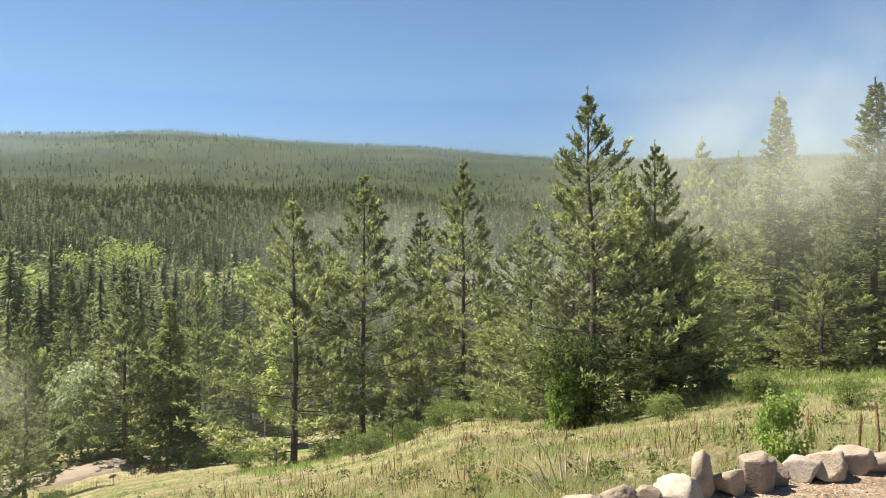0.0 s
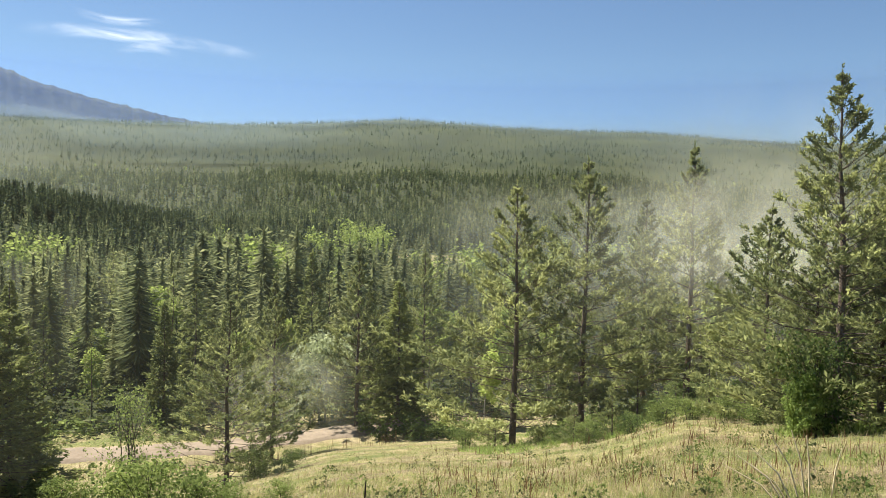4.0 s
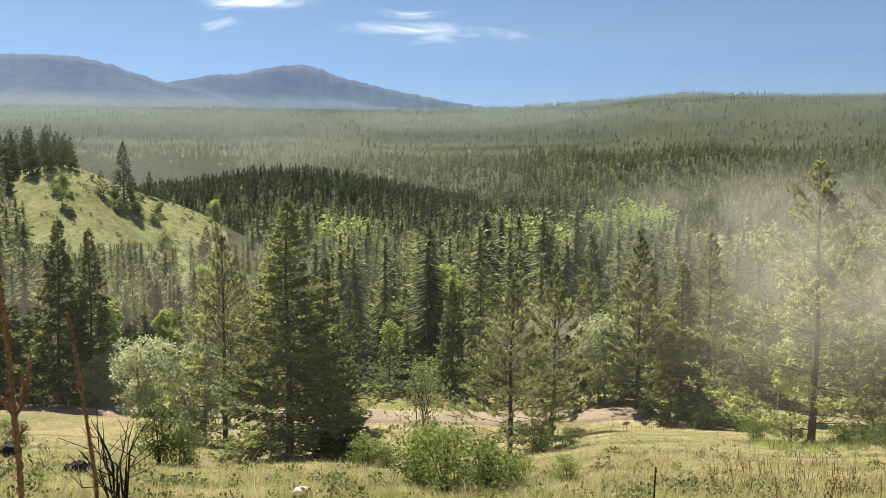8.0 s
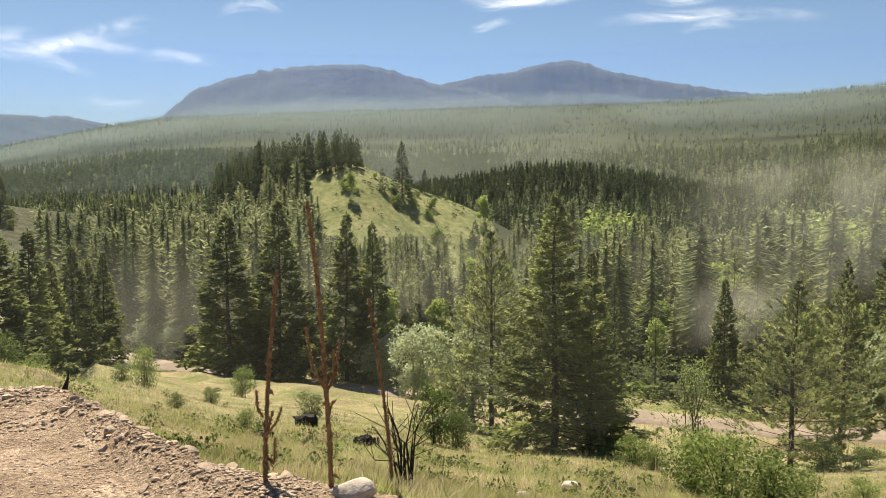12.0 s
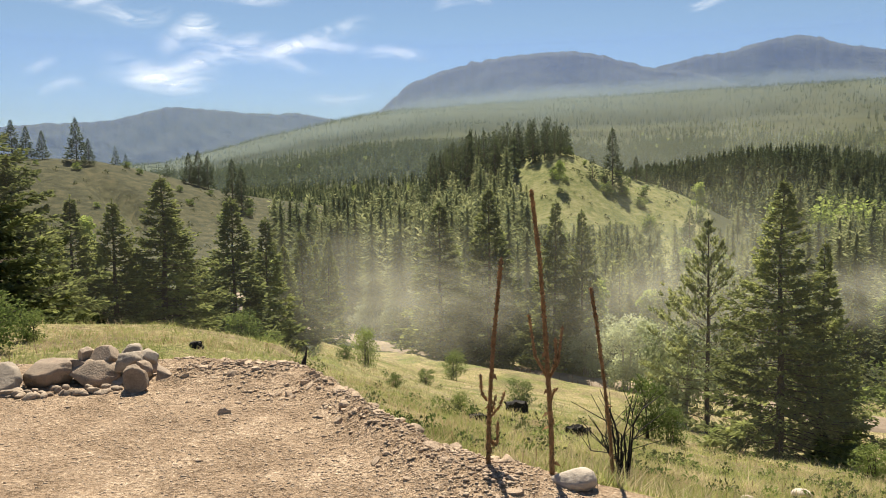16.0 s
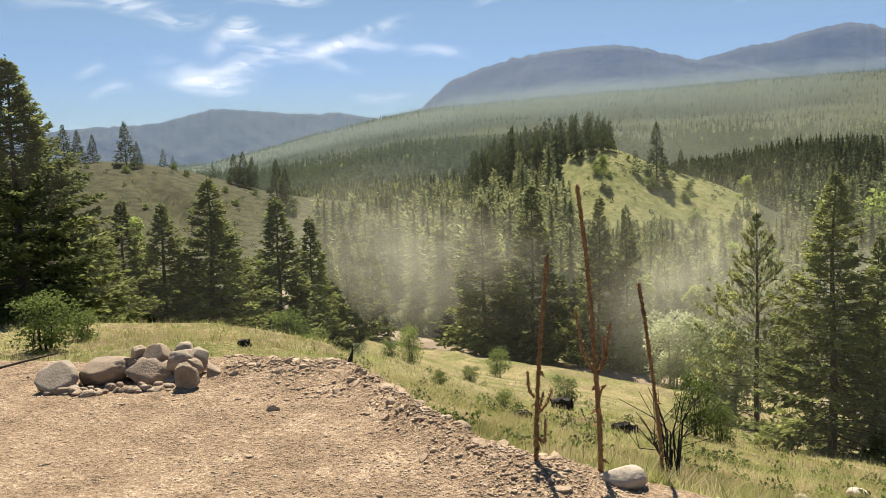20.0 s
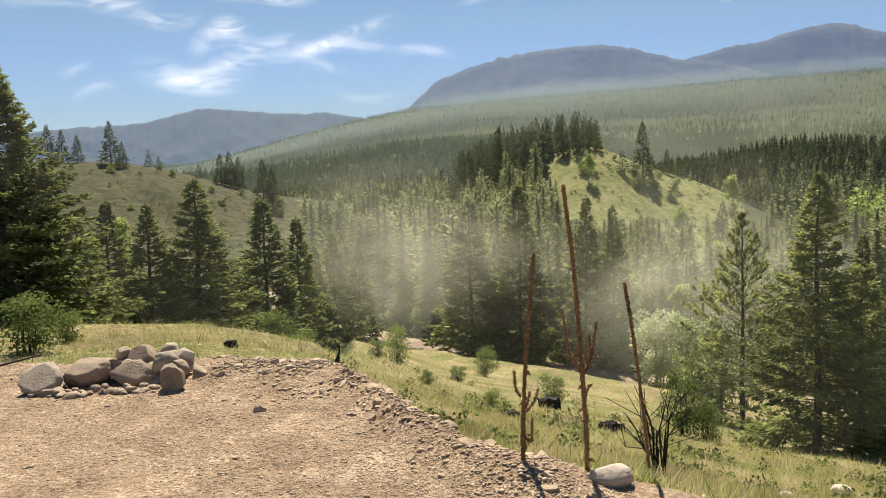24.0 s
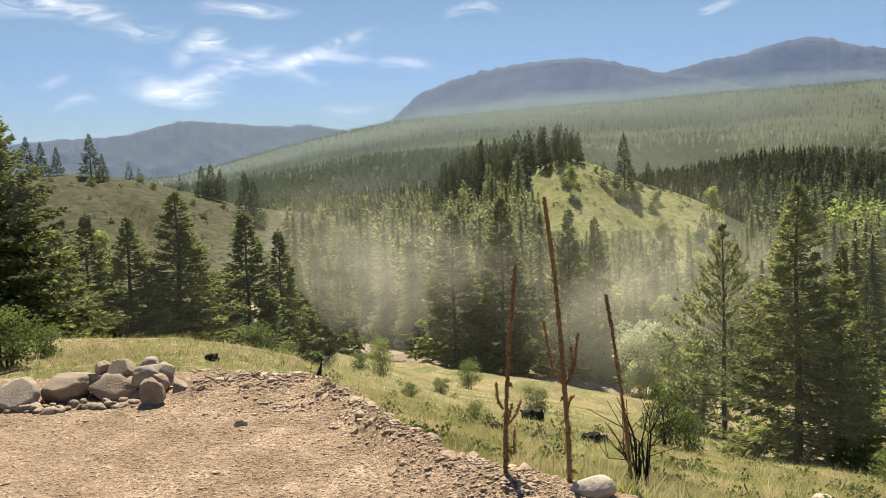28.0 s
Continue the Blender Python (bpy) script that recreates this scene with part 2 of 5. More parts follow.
# sky-blue sheet colour stands in for light scattered by the distant air
MAT_AIR = vapour("blue_air_tint", (0.23, 0.40, 0.90), 0.28, 0.0006, (1, 1, 1), -0.6, 0.2, 0.0, 0.5, 4.0)
MAT_CIRRUS = vapour("cirrus", (1.0, 1.0, 1.0), 0.34, 0.0045, (0.5, 0.5, 6.0), 0.3, 0.68, 1.2, 0.9)
MAT_CIRRUS_THIN = vapour("thin_cirrus", (1.0, 1.0, 1.0), 0.32, 0.004, (0.7, 0.7, 4.5), 0.3, 0.75, 0.9, 0.9)
# very thin pale veil that lifts the blacks of everything behind it
MAT_DARK_LIFT = vapour("dusty_air", (0.85, 0.87, 0.78), 0.014, 0.02, (1, 1, 1), -0.6, 0.2, 0.0, 0.5, 3.0)
# scattered blue light of distance, put into the sheet's colour
MAT_HAZE_BLUE = vapour("blue_haze_tint", (0.42, 0.54, 0.64), 0.32, 0.002, (1, 1, 2), 0.1, 0.6, 0.3)
MAT_PALE_STRAW = plain("pale_straw", (0.45, 0.36, 0.22), (0.68, 0.58, 0.40), 30, 0.8, 0.2, 0.002)
MAT_CLOD = plain("dirt_clod", (0.32, 0.235, 0.16), (0.54, 0.42, 0.30), 18, 0.95, 0.5, 0.01, 0.4)
MAT_MOUNTAIN = plain("forested_mountain", (0.014, 0.022, 0.022), (0.055, 0.066, 0.048), 0.0035, 1.0, 0.5, 25, 0.0)

# ---- shape of the land ----
def lerp(a, xs, ys):
    """Smooth curve through a few (bearing, value) pairs."""
    return np.interp(a, xs, ys)


def sstep(a, lo, hi):
    u = np.clip((a - lo) / (hi - lo), 0, 1)
    return u * u * (3 - 2 * u)


def smax(a, b, k):
    return 0.5 * (a + b + np.sqrt((a - b) ** 2 + k * k))


def soft_noise(x, y, size, seed):
    """Cheap smooth unevenness: a few crossed waves."""
    rs = np.random.RandomState(seed)
    out = 0
    for k in range(6):
        a, w, p = rs.uniform(0, 6.28), rs.uniform(0.6, 1.8) / size, rs.uniform(0, 6.28)
        out = out + np.sin(6.28 * w * (x * math.cos(a) + y * math.sin(a)) + p)
    return out / 6


def pad_edge(az):
    """Distance of the levelled pad's rim, by bearing in degrees."""
    return lerp(az, (-180, -120, -60, -45, -38, -30, -27, -24, -20, -16, -9, 0, 25, 45, 55, 63, 70, 78, 90, 130, 180),
                (25, 20, 9, 7.6, 7.0, 6.5, 5.8, 5.0, 4.38, 4.1, 4.02, 3.7, 3.4, 3.6, 4.2, 5.0, 5.5, 6.3, 8, 18, 25))


def foot_crest(az):
    """Tangent of the far slope's crest over the horizon, by bearing."""
    return lerp(az, (-180, -70, -46, -38, -33, -29, -26, -23.7, -19, -13, -6, 1, 13, 19, 24, 31, 38, 48, 58, 66, 75, 90, 120, 180),
                (.03, .02, .01, .020, .042, .060, .071, .079, .084, .090, .093, .096, .099, .103, .108, .117, .110, .104, .090, .087, .087, .08, .06, .03))


def road_line(az):
    """Distance of the gravel road's centre line, by bearing."""
    return lerp(az, (-60, -40, -33, -28, -25, -21, -16, -8, 4, 13, 19, 25, 30, 34, 38, 60), (260, 150, 88, 71, 66, 60, 55.5, 52, 49, 47.5, 47.5, 49, 51, 54.5, 80, 160))


def ground_z(x, y):
    """Height of the ground."""
    x, y = np.asarray(x, float), np.asarray(y, float)
    r = np.hypot(x, y) + 1e-9
    az = np.degrees(np.arctan2(x, y))
    edge = pad_edge(az)
    slope = lerp(az, (-180, -120, -70, -48, -39, -31, -28.7, -26, -20, -12, 0, 20, 27, 40, 46, 52, 60, 70, 79, 100, 140, 180),
                 (0, .0, .05, .06, .075, .14, .188, .203, .238, .262, .305, .31, .28, .262, .238, .19, .18, .13, .09, .05, 0, 0))
    brow = lerp(az, (-180, -80, -50, -40, -32, -29.5, -28.2, 180), (0, .1, .25, .26, .17, .06, 0, 0))
    # short bank off the pad, then the meadow
    d = r - edge
    hill = -0.45 * sstep(d, 0.0, 1.1) - slope * np.maximum(d - 0.9, 0) - brow * np.maximum(r - 15.5, 0)
    hill = np.where(d < 0, 0, hill)
    # a long low berm of rubble on the rim
    berm = 0.12 * np.exp(-((d + 0.2) / 0.45) ** 2) * sstep(az, -44, -36) * (1 - sstep(az, -15, -8))
    floor = -12.6 + 0.6 * soft_noise(x, y, 90, 3) * sstep(r, 60, 120) + 0 * r
    # knoll, long grassy hill and the wooded ridge behind
    def mound(azc, rc, h, wa, wr):
        u = (az - azc) / wa
        v = (r - rc) / wr
        return h * np.exp(-(u * u + v * v))
    z = smax(hill, floor, 0.8)
    z = z + mound(-10.8, 172, 14.5, 4.2, 34) + mound(-4.3, 176, 10.2, 5.0, 30) + mound(-16.8, 182, 12.5, 4.6, 36)
    z = z + 19 * (1 - sstep(az, -45, -22.5)) * np.exp(-((r - 190) / 48) ** 2) * sstep(az, -100, -70) + mound(-27, 195, 5, 6, 40)
    z = z + mound(5.5, 385, 12.5, 7.5, 55) + mound(-2, 400, 7, 8, 60) + mound(20, 420, 3, 12, 50)
    z = z + mound(-15, 640, 24, 10, 70) + mound(-28, 660, 9, 9, 70)
    crest = 1800 * foot_crest(az)
    u = np.clip((r - 430) / 1370, 0, 1)
    lift = (crest + 12.6) * (0.25 * u + 0.75 * u * u * (3 - 2 * u) * (0.55 + 0.45 * u))
    z = z + lift * (1 - 0.9 * sstep(r, 1850, 2600)) + sstep(r, 450, 700) * (9 * soft_noise(x, y, 420, 5) + 5 * soft_noise(x, y, 170, 6)) * (1 - 0.75 * sstep(r, 1450, 1750))
    # bench for the road
    rl = road_line(az)
    bench = np.exp(-((r - rl) / 3.2) ** 2) * sstep(az, -45, -36) * (1 - sstep(az, 42, 50))
    z = z * (1 - bench) + (-12.1) * bench
    # low swell of the meadow that hides the road below
    z = z + 1.0 * np.exp(-((r - rl + 6.5) / 3.6) ** 2) * sstep(az, -25, -21) * (1 - sstep(az, -1, 5))
    rough = 0.035 * soft_noise(x, y, 2.3, 8) + 0.08 * soft_noise(x, y, 7, 9)
    z = z + berm + rough * sstep(d, 0.3, 2.5) * (1 - bench) + 0.012 * soft_noise(x, y, 0.9, 10) + 0.02 * soft_noise(x, y, 2.7, 12)
    return z


# ---- building helpers ----
def mesh_of(name, verts, faces, mat, smooth=False, uvs=None):
    """A mesh from an array of points and an array of equal-sided faces."""
    me = bpy.data.meshes.new(name)
    verts, faces = np.asarray(verts, np.float32), np.asarray(faces, np.int32)
    n, k = faces.shape
    me.vertices.add(len(verts))
    me.vertices.foreach_set("co", verts.ravel())
    me.loops.add(n * k)
    me.loops.foreach_set("vertex_index", faces.ravel())
    me.polygons.add(n)
    me.polygons.foreach_set("loop_start", np.arange(0, n * k, k, dtype=np.int32))
    me.polygons.foreach_set("loop_total", np.full(n, k, dtype=np.int32))
    if smooth:
        me.polygons.foreach_set("use_smooth", np.ones(n, dtype=bool))
    if uvs is not None:
        me.uv_layers.new(name="sheet").data.foreach_set("uv", np.asarray(uvs, np.float32)[faces.ravel()].ravel())
    me.update(calc_edges=True)
    me.materials.append(mat)
    return me


def part(name, data, material, parent, label="", at=None):
    """One mesh object under a thing; data is a bmesh or a mesh."""
    if isinstance(data, bmesh.types.BMesh):
        me = bpy.data.meshes.new(name)
        data.to_mesh(me)
        data.free()
        me.materials.append(material)
    else:
        me = data
    ob = new(name, me)
    ob.parent = parent
    if at is not None:
        ob.matrix_basis = at
    if label:
        ob["label"] = label
    return ob


def at_bearing(az, r, lift=0.0):
    """A place on the ground, by bearing in degrees and distance."""
    x, y = r * math.sin(radians(az)), r * math.cos(radians(az))
    return Vector((x, y, float(ground_z(x, y)) + lift))


def tubes(paths, sides=5):
    """Tapered tubes: each path is a list of (point, radius)."""
    vs, fs, n = [], [], 0
    ang = np.arange(sides) * 2 * math.pi / sides
    for path in paths:
        pts = np.array([p for p, _ in path], float)
        d = np.gradient(pts, axis=0)
        d /= np.linalg.norm(d, axis=1)[:, None] + 1e-9
        ref = np.where(np.abs(d[:, 2:3]) < 0.9, np.array([[0, 0, 1.0]]), np.array([[1.0, 0, 0]]))
        u = np.cross(d, ref)
        u /= np.linalg.norm(u, axis=1)[:, None] + 1e-9
        w = np.cross(d, u)
        rad = np.array([q for _, q in path])[:, None, None]
        ring = pts[:, None] + rad * (u[:, None] * np.cos(ang)[None, :, None] + w[:, None] * np.sin(ang)[None, :, None])
        m = len(path)
        vs.append(ring.reshape(-1, 3))
        i = np.arange(m - 1)[:, None] * sides + np.arange(sides)[None]
        j = np.arange(m - 1)[:, None] * sides + (np.arange(sides)[None] + 1) % sides
        fs.append(n + np.stack([i, j, j + sides, i + sides], -1).reshape(-1, 4))
        n += m * sides
    return np.concatenate(vs), np.concatenate(fs)


def blades(base, way, length, width, rs, bend=0.0, lie=0.0):
    """Slim leaves or sprays of needles: a diamond each, turned at random about its own way; lie makes them spread out level."""
    way = way / (np.linalg.norm(way, axis=1)[:, None] + 1e-9)
    level = rs.normal(size=way.shape)
    level[:, 2] += lie
    side = np.cross(way, level)
    side /= np.linalg.norm(side, axis=1)[:, None] + 1e-9
    length, width = np.broadcast_to(length, len(base))[:, None], np.broadcast_to(width, len(base))[:, None]
    mid = base + way * length * 0.5
    tip = base + way * length
    tip[:, 2] -= bend * length[:, 0]
    v = np.stack([base, mid + side * width * 0.5, tip, mid - side * width * 0.5], 1).reshape(-1, 3)
    return v, np.arange(len(base) * 4).reshape(-1, 4)


def spears(base, way, length, width, rs):
    """Blades of grass: a narrow triangle each."""
    side = np.cross(way, rs.normal(size=way.shape))
    side /= np.linalg.norm(side, axis=1)[:, None] + 1e-9
    length, width = np.broadcast_to(length, len(base))[:, None], np.broadcast_to(width, len(base))[:, None]
    v = np.stack([base - side * width * 0.5, base + side * width * 0.5, base + way * length], 1).reshape(-1, 3)
    return v, np.arange(len(base) * 3).reshape(-1, 3)


def stone_mesh(name, mat, seed, sx, sy, sz, cuts=2, lumps=0.18, flat=0.25, planed=13):
    """A worn boulder: a lumpy ball with some planed faces and a flat foot; stands on z = 0."""
    rs = np.random.RandomState(seed)
    bm = bmesh.new()
    bmesh.ops.create_icosphere(bm, subdivisions=cuts, radius=1)
    planes = [(Vector(rs.normal(size=3)).normalized(), rs.uniform(0.5, 0.82)) for _ in range(planed)]
    off = Vector(rs.uniform(0, 50, 3))
    for v in bm.verts:
        p = v.co.normalized()
        q = p * (1.08 + lumps * noise.noise(p * 1.3 + off) + lumps * 0.45 * noise.noise(p * 3.1 + off) + lumps * 0.25 * noise.noise(p * 7.0 + off))
        for nrm, h in planes:
            e = q.dot(nrm) - h
            if e > 0:
                q -= nrm * e * 0.97
        v.co = Vector((q.x * sx, q.y * sy, max(q.z, -1 + flat) * sz + (1 - flat) * sz))
    me = bpy.data.meshes.new(name)
    bm.to_mesh(me)
    bm.free()
    me.polygons.foreach_set("use_smooth", np.ones(len(me.polygons), dtype=bool))
    me.materials.append(mat)
    return me


def conifer_shape(seed, h, wide, bare, limbs, subs, shoots, needles, size, style, thick):
    """Arrays of a conifer: trunk, branches and needles. style: 'pine' (open whorls of upswept limbs that end in bushy brushes),
    'spruce' (many drooping limbs with flat sprays that turn up at the ends)."""
    rs = np.random.RandomState(seed)
    pine = style == "pine"
    n = 9
    sway = np.cumsum(rs.normal(size=(n, 2)) * h * (0.004 if pine else 0.003), axis=0)
    zs = np.linspace(-0.3, h * 0.985, n)
    trunk = [((sway[k, 0], sway[k, 1], zs[k]), max(0.014, thick * (1 - 0.93 * max(zs[k], 0) / h))) for k in range(n)]
    i = np.arange(limbs)
    v = ((i + rs.rand(limbs)) / limbs) ** 0.92
    if pine:
        tiers = max(8, limbs // 6)
        v = (np.floor(v * tiers) + rs.uniform(0, 0.55, limbs)) / tiers
    z = h * (bare + (0.975 - bare) * v)
    base = np.stack([np.interp(z, zs, sway[:, 0]), np.interp(z, zs, sway[:, 1]), z], 1)
    a = i * 2.399 + rs.normal(size=limbs) * 0.45
    lobes = rs.uniform(0, 6.283, 3)
    gap = 1 + 0.20 * np.sin(a + lobes[0] + v * 9) + 0.14 * np.sin(2 * a + lobes[1] - v * 15)
    if pine:
        prof = 1.12 * (1 - v) ** 1.22 * np.minimum(1, 0.7 + 1.6 * v)
        ln = wide * (prof * rs.uniform(0.62, 1.1, limbs) * (0.3 + 0.7 * gap) + 0.012)
        rise = -0.14 + 0.5 * v + 0.75 * v * v + rs.normal(size=limbs) * 0.13
        curl = 0.30
    else:
        prof = (1 - v) ** 1.02 * np.minimum(1, 0.8 + 2 * v)
        ln = wide * (prof * rs.uniform(0.6, 1.08, limbs) * (0.6 + 0.4 * gap) + 0.012)
        rise = -0.32 + 0.62 * v + rs.normal(size=limbs) * 0.09
        curl = 0.22
    zero = 0 * a
    out, side = np.stack([np.cos(a), np.sin(a), zero], 1), np.stack([-np.sin(a), np.cos(a), zero], 1)

    def along(k, s):
        p = base[k] + out[k] * (ln[k] * s)[:, None]
        p[:, 2] += ln[k] * (rise[k] * s + curl * s * s)
        return p
    root, mid, end = along(i, zero), along(i, zero + 0.5), along(i, zero + 0.97)
    fat = np.maximum(0.008, thick * 0.2 * (1 - v * 0.7))
    paths = [[(root[k], fat[k]), (mid[k], fat[k] * 0.6), (end[k], 0.005)] for k in range(limbs)]
    # side twigs, the last of each limb at its end
    k = np.repeat(i, subs)
    m = len(k)
    s = rs.uniform(0.24 if pine else 0.14, 1.0, m) ** (0.8 if pine else 0.9)
    lat = rs.choice((-1, 1), m) * rs.uniform(0.35, 1.0, m)
    last = np.arange(m) % subs == subs - 1
    s[last], lat[last] = 1.0, 0.0
    keep = last | (rs.rand(m) < 0.62 + 0.5 * ln[k] / wide)
    if pine and bare > 0.08:
        keep &= (v[k] > 0.10) | (rs.rand(m) < 0.45)
    k, s, lat = k[keep], s[keep], lat[keep]
    tl = ln[k] * ((0.36 if pine else 0.34) * (1 - s) + 0.09) + 0.07 * (1 - 0.7 * v[k])
    way = out[k] * 0.8 + side[k] * (lat * 0.8)[:, None]
    way[:, 2] += (rise[k] + 2 * curl * s) * 0.75 + (0.24 if pine else -0.16) * np.abs(lat)
    p0 = along(k, s)
    if subs > 7:
        for j in range(0, len(k), 2):
            paths.append([(p0[j], 0.008), (p0[j] + way[j] * tl[j], 0.004)])
    # shoots on the twigs, needles on the shoots
    q = np.repeat(np.arange(len(k)), shoots)
    f = (np.tile(np.arange(shoots), len(k)) + rs.rand(len(q))) / shoots
    if pine:
        f = 0.35 + 0.65 * f
    b = p0[q] + way[q] * (tl[q] * f)[:, None]
    axis = way[q] + rs.normal(size=(len(q), 3)) * (0.34 if pine else 0.22)
    if pine:
        axis[:, 2] += 0.35
    else:
        axis += side[k[q]] * (rs.choice((-1, 1), len(q)) * 0.45)[:, None]
    axis /= np.linalg.norm(axis, axis=1)[:, None]
    sl = size * rs.uniform(0.75, 1.3, len(q)) * (1 - 0.62 * v[k[q]] ** 1.5)
    e = np.repeat(np.arange(len(q)), needles)
    g = rs.uniform(0, 0.85, len(e))
    B = b[e] + axis[e] * (sl[e] * g)[:, None]
    W = axis[e] + rs.normal(size=(len(e), 3)) * (0.5 if pine else 0.3)
    L = sl[e] * rs.uniform(0.5, 0.9, len(e))
    t = 5 * needles
    zt = h * rs.uniform(0.94, 1.0, t)
    tip = np.stack([np.interp(zt, zs, sway[:, 0]), np.interp(zt, zs, sway[:, 1]), zt], 1)
    B, W, L = np.concatenate([B, tip]), np.concatenate([W, np.stack([rs.normal(size=t) * 0.3, rs.normal(size=t) * 0.3, np.ones(t)], 1)]), np.append(L, np.full(t, size * 0.4))
    crown = blades(B, W, L, L * (0.30 if pine else 0.42), rs, 0.0 if pine else 0.06, 0.0 if pine else 0.7)
    return tubes([trunk], 7), tubes(paths, 3), crown


def conifer_kind(seed, h, wide, bare, limbs, subs, shoots, needles, size, style, thick, leaves):
    """The three shared meshes of one kind of conifer."""
    t, l, c = conifer_shape(seed, h, wide, bare, limbs, subs, shoots, needles, size, style, thick)
    return (mesh_of("trunk", *t, MAT_BARK, True), mesh_of("branchwork", *l, MAT_BARK), mesh_of("crown", *c, leaves))


def plant_tree(name, kind, place, turn, scale, label, category, group="", squash=1.0):
    tree = new(name)
    tree.matrix_basis = Matrix.LocRotScale(place, Euler((0, 0, turn)), (scale * squash, scale * squash, scale))
    for nm, me in zip(("trunk", "branchwork", "crown"), kind):
        ob = part(nm, me, None, tree)
        if nm != "trunk":
            ob["kind"] = "stuff"
    return tagged(tree, label, category, group)


def leaf_cloud(seed, blobs, count, leaf, slim=0.7):
    """Leaves on the outside of a few overlapping lumps: (x, y, z, radius, height factor)."""
    rs = np.random.RandomState(seed)
    B, W = [], []
    tot = sum(b[3] ** 2 for b in blobs)
    for x, y, z, r, e in blobs:
        k = max(8, int(count * r * r / tot))
        d = rs.normal(size=(k, 3))
        d /= np.linalg.norm(d, axis=1)[:, None]
        rad = r * rs.uniform(0.35, 1.08, k) ** 0.6
        B.append(np.array([x, y, z]) + d * rad[:, None] * np.array([1, 1, e]))
        W.append(d + rs.normal(size=(k, 3)) * 0.8)
    B, W = np.concatenate(B), np.concatenate(W)
    ln = leaf * rs.uniform(0.6, 1.4, len(B))
    return blades(B, W, ln, ln * slim, rs, 0.1)


def broadleaf_kind(seed, h, wide, trunk_r, leaves, bark, count, leaf, low=0.35, stems=1):
    """Trunk or several stems, limbs and a crown of loose leafy lumps."""
    rs = np.random.RandomState(seed)
    stems_p, limbs, blobs = [], [], []
    for s in range(stems):
        lean = rs.normal(size=2) * (0.10 if stems == 1 else 0.28) * h * 0.5
        off = rs.normal(size=2) * (0.0 if stems == 1 else wide * 0.16)
        q = lambda u: np.array([off[0] + lean[0] * u * u, off[1] + lean[1] * u * u, u * h * 0.92])
        stems_p.append([(q(u), trunk_r * (1 - 0.85 * u) + 0.004) for u in np.linspace(-0.03, 1, 7)])
        nb = max(5, int(16 / stems ** 0.5))
        for k in range(nb):
            u = low + (1 - low) * (k + rs.rand()) / nb
            a = rs.uniform(0, 6.283)
            ln = wide * (0.35 + 0.65 * math.sin(math.pi * min(1, 0.18 + 0.8 * (u - low) / (1 - low)))) * rs.uniform(0.5, 1.0)
            e = q(u) + np.array([math.cos(a) * ln, math.sin(a) * ln, ln * 0.5])
            limbs.append([(q(u), trunk_r * 0.35 * (1.1 - u)), ((q(u) + e) / 2 + np.array([0, 0, -0.05 * ln]), trunk_r * 0.22 * (1.1 - u)), (e, 0.005)])
            blobs.append((e[0], e[1], e[2], wide * rs.uniform(0.2, 0.38), rs.uniform(0.75, 1.15)))
            if rs.rand() < 0.6:
                m = q(u) * 0.45 + e * 0.55
                blobs.append((m[0], m[1], m[2] + 0.05 * wide, wide * rs.uniform(0.16, 0.28), 0.9))
    if stems > 1:
        for k in range(9):
            a, d = rs.uniform(0, 6.283), wide * rs.uniform(0.1, 0.75)
            blobs.append((d * math.cos(a), d * math.sin(a), h * rs.uniform(0.08, 0.4), wide * rs.uniform(0.2, 0.32), 0.9))
    return (mesh_of("trunk", *tubes(stems_p, 6), bark, True), mesh_of("branchwork", *tubes(limbs, 3), bark), mesh_of("crown", *leaf_cloud(seed + 1, blobs, count, leaf), leaves))

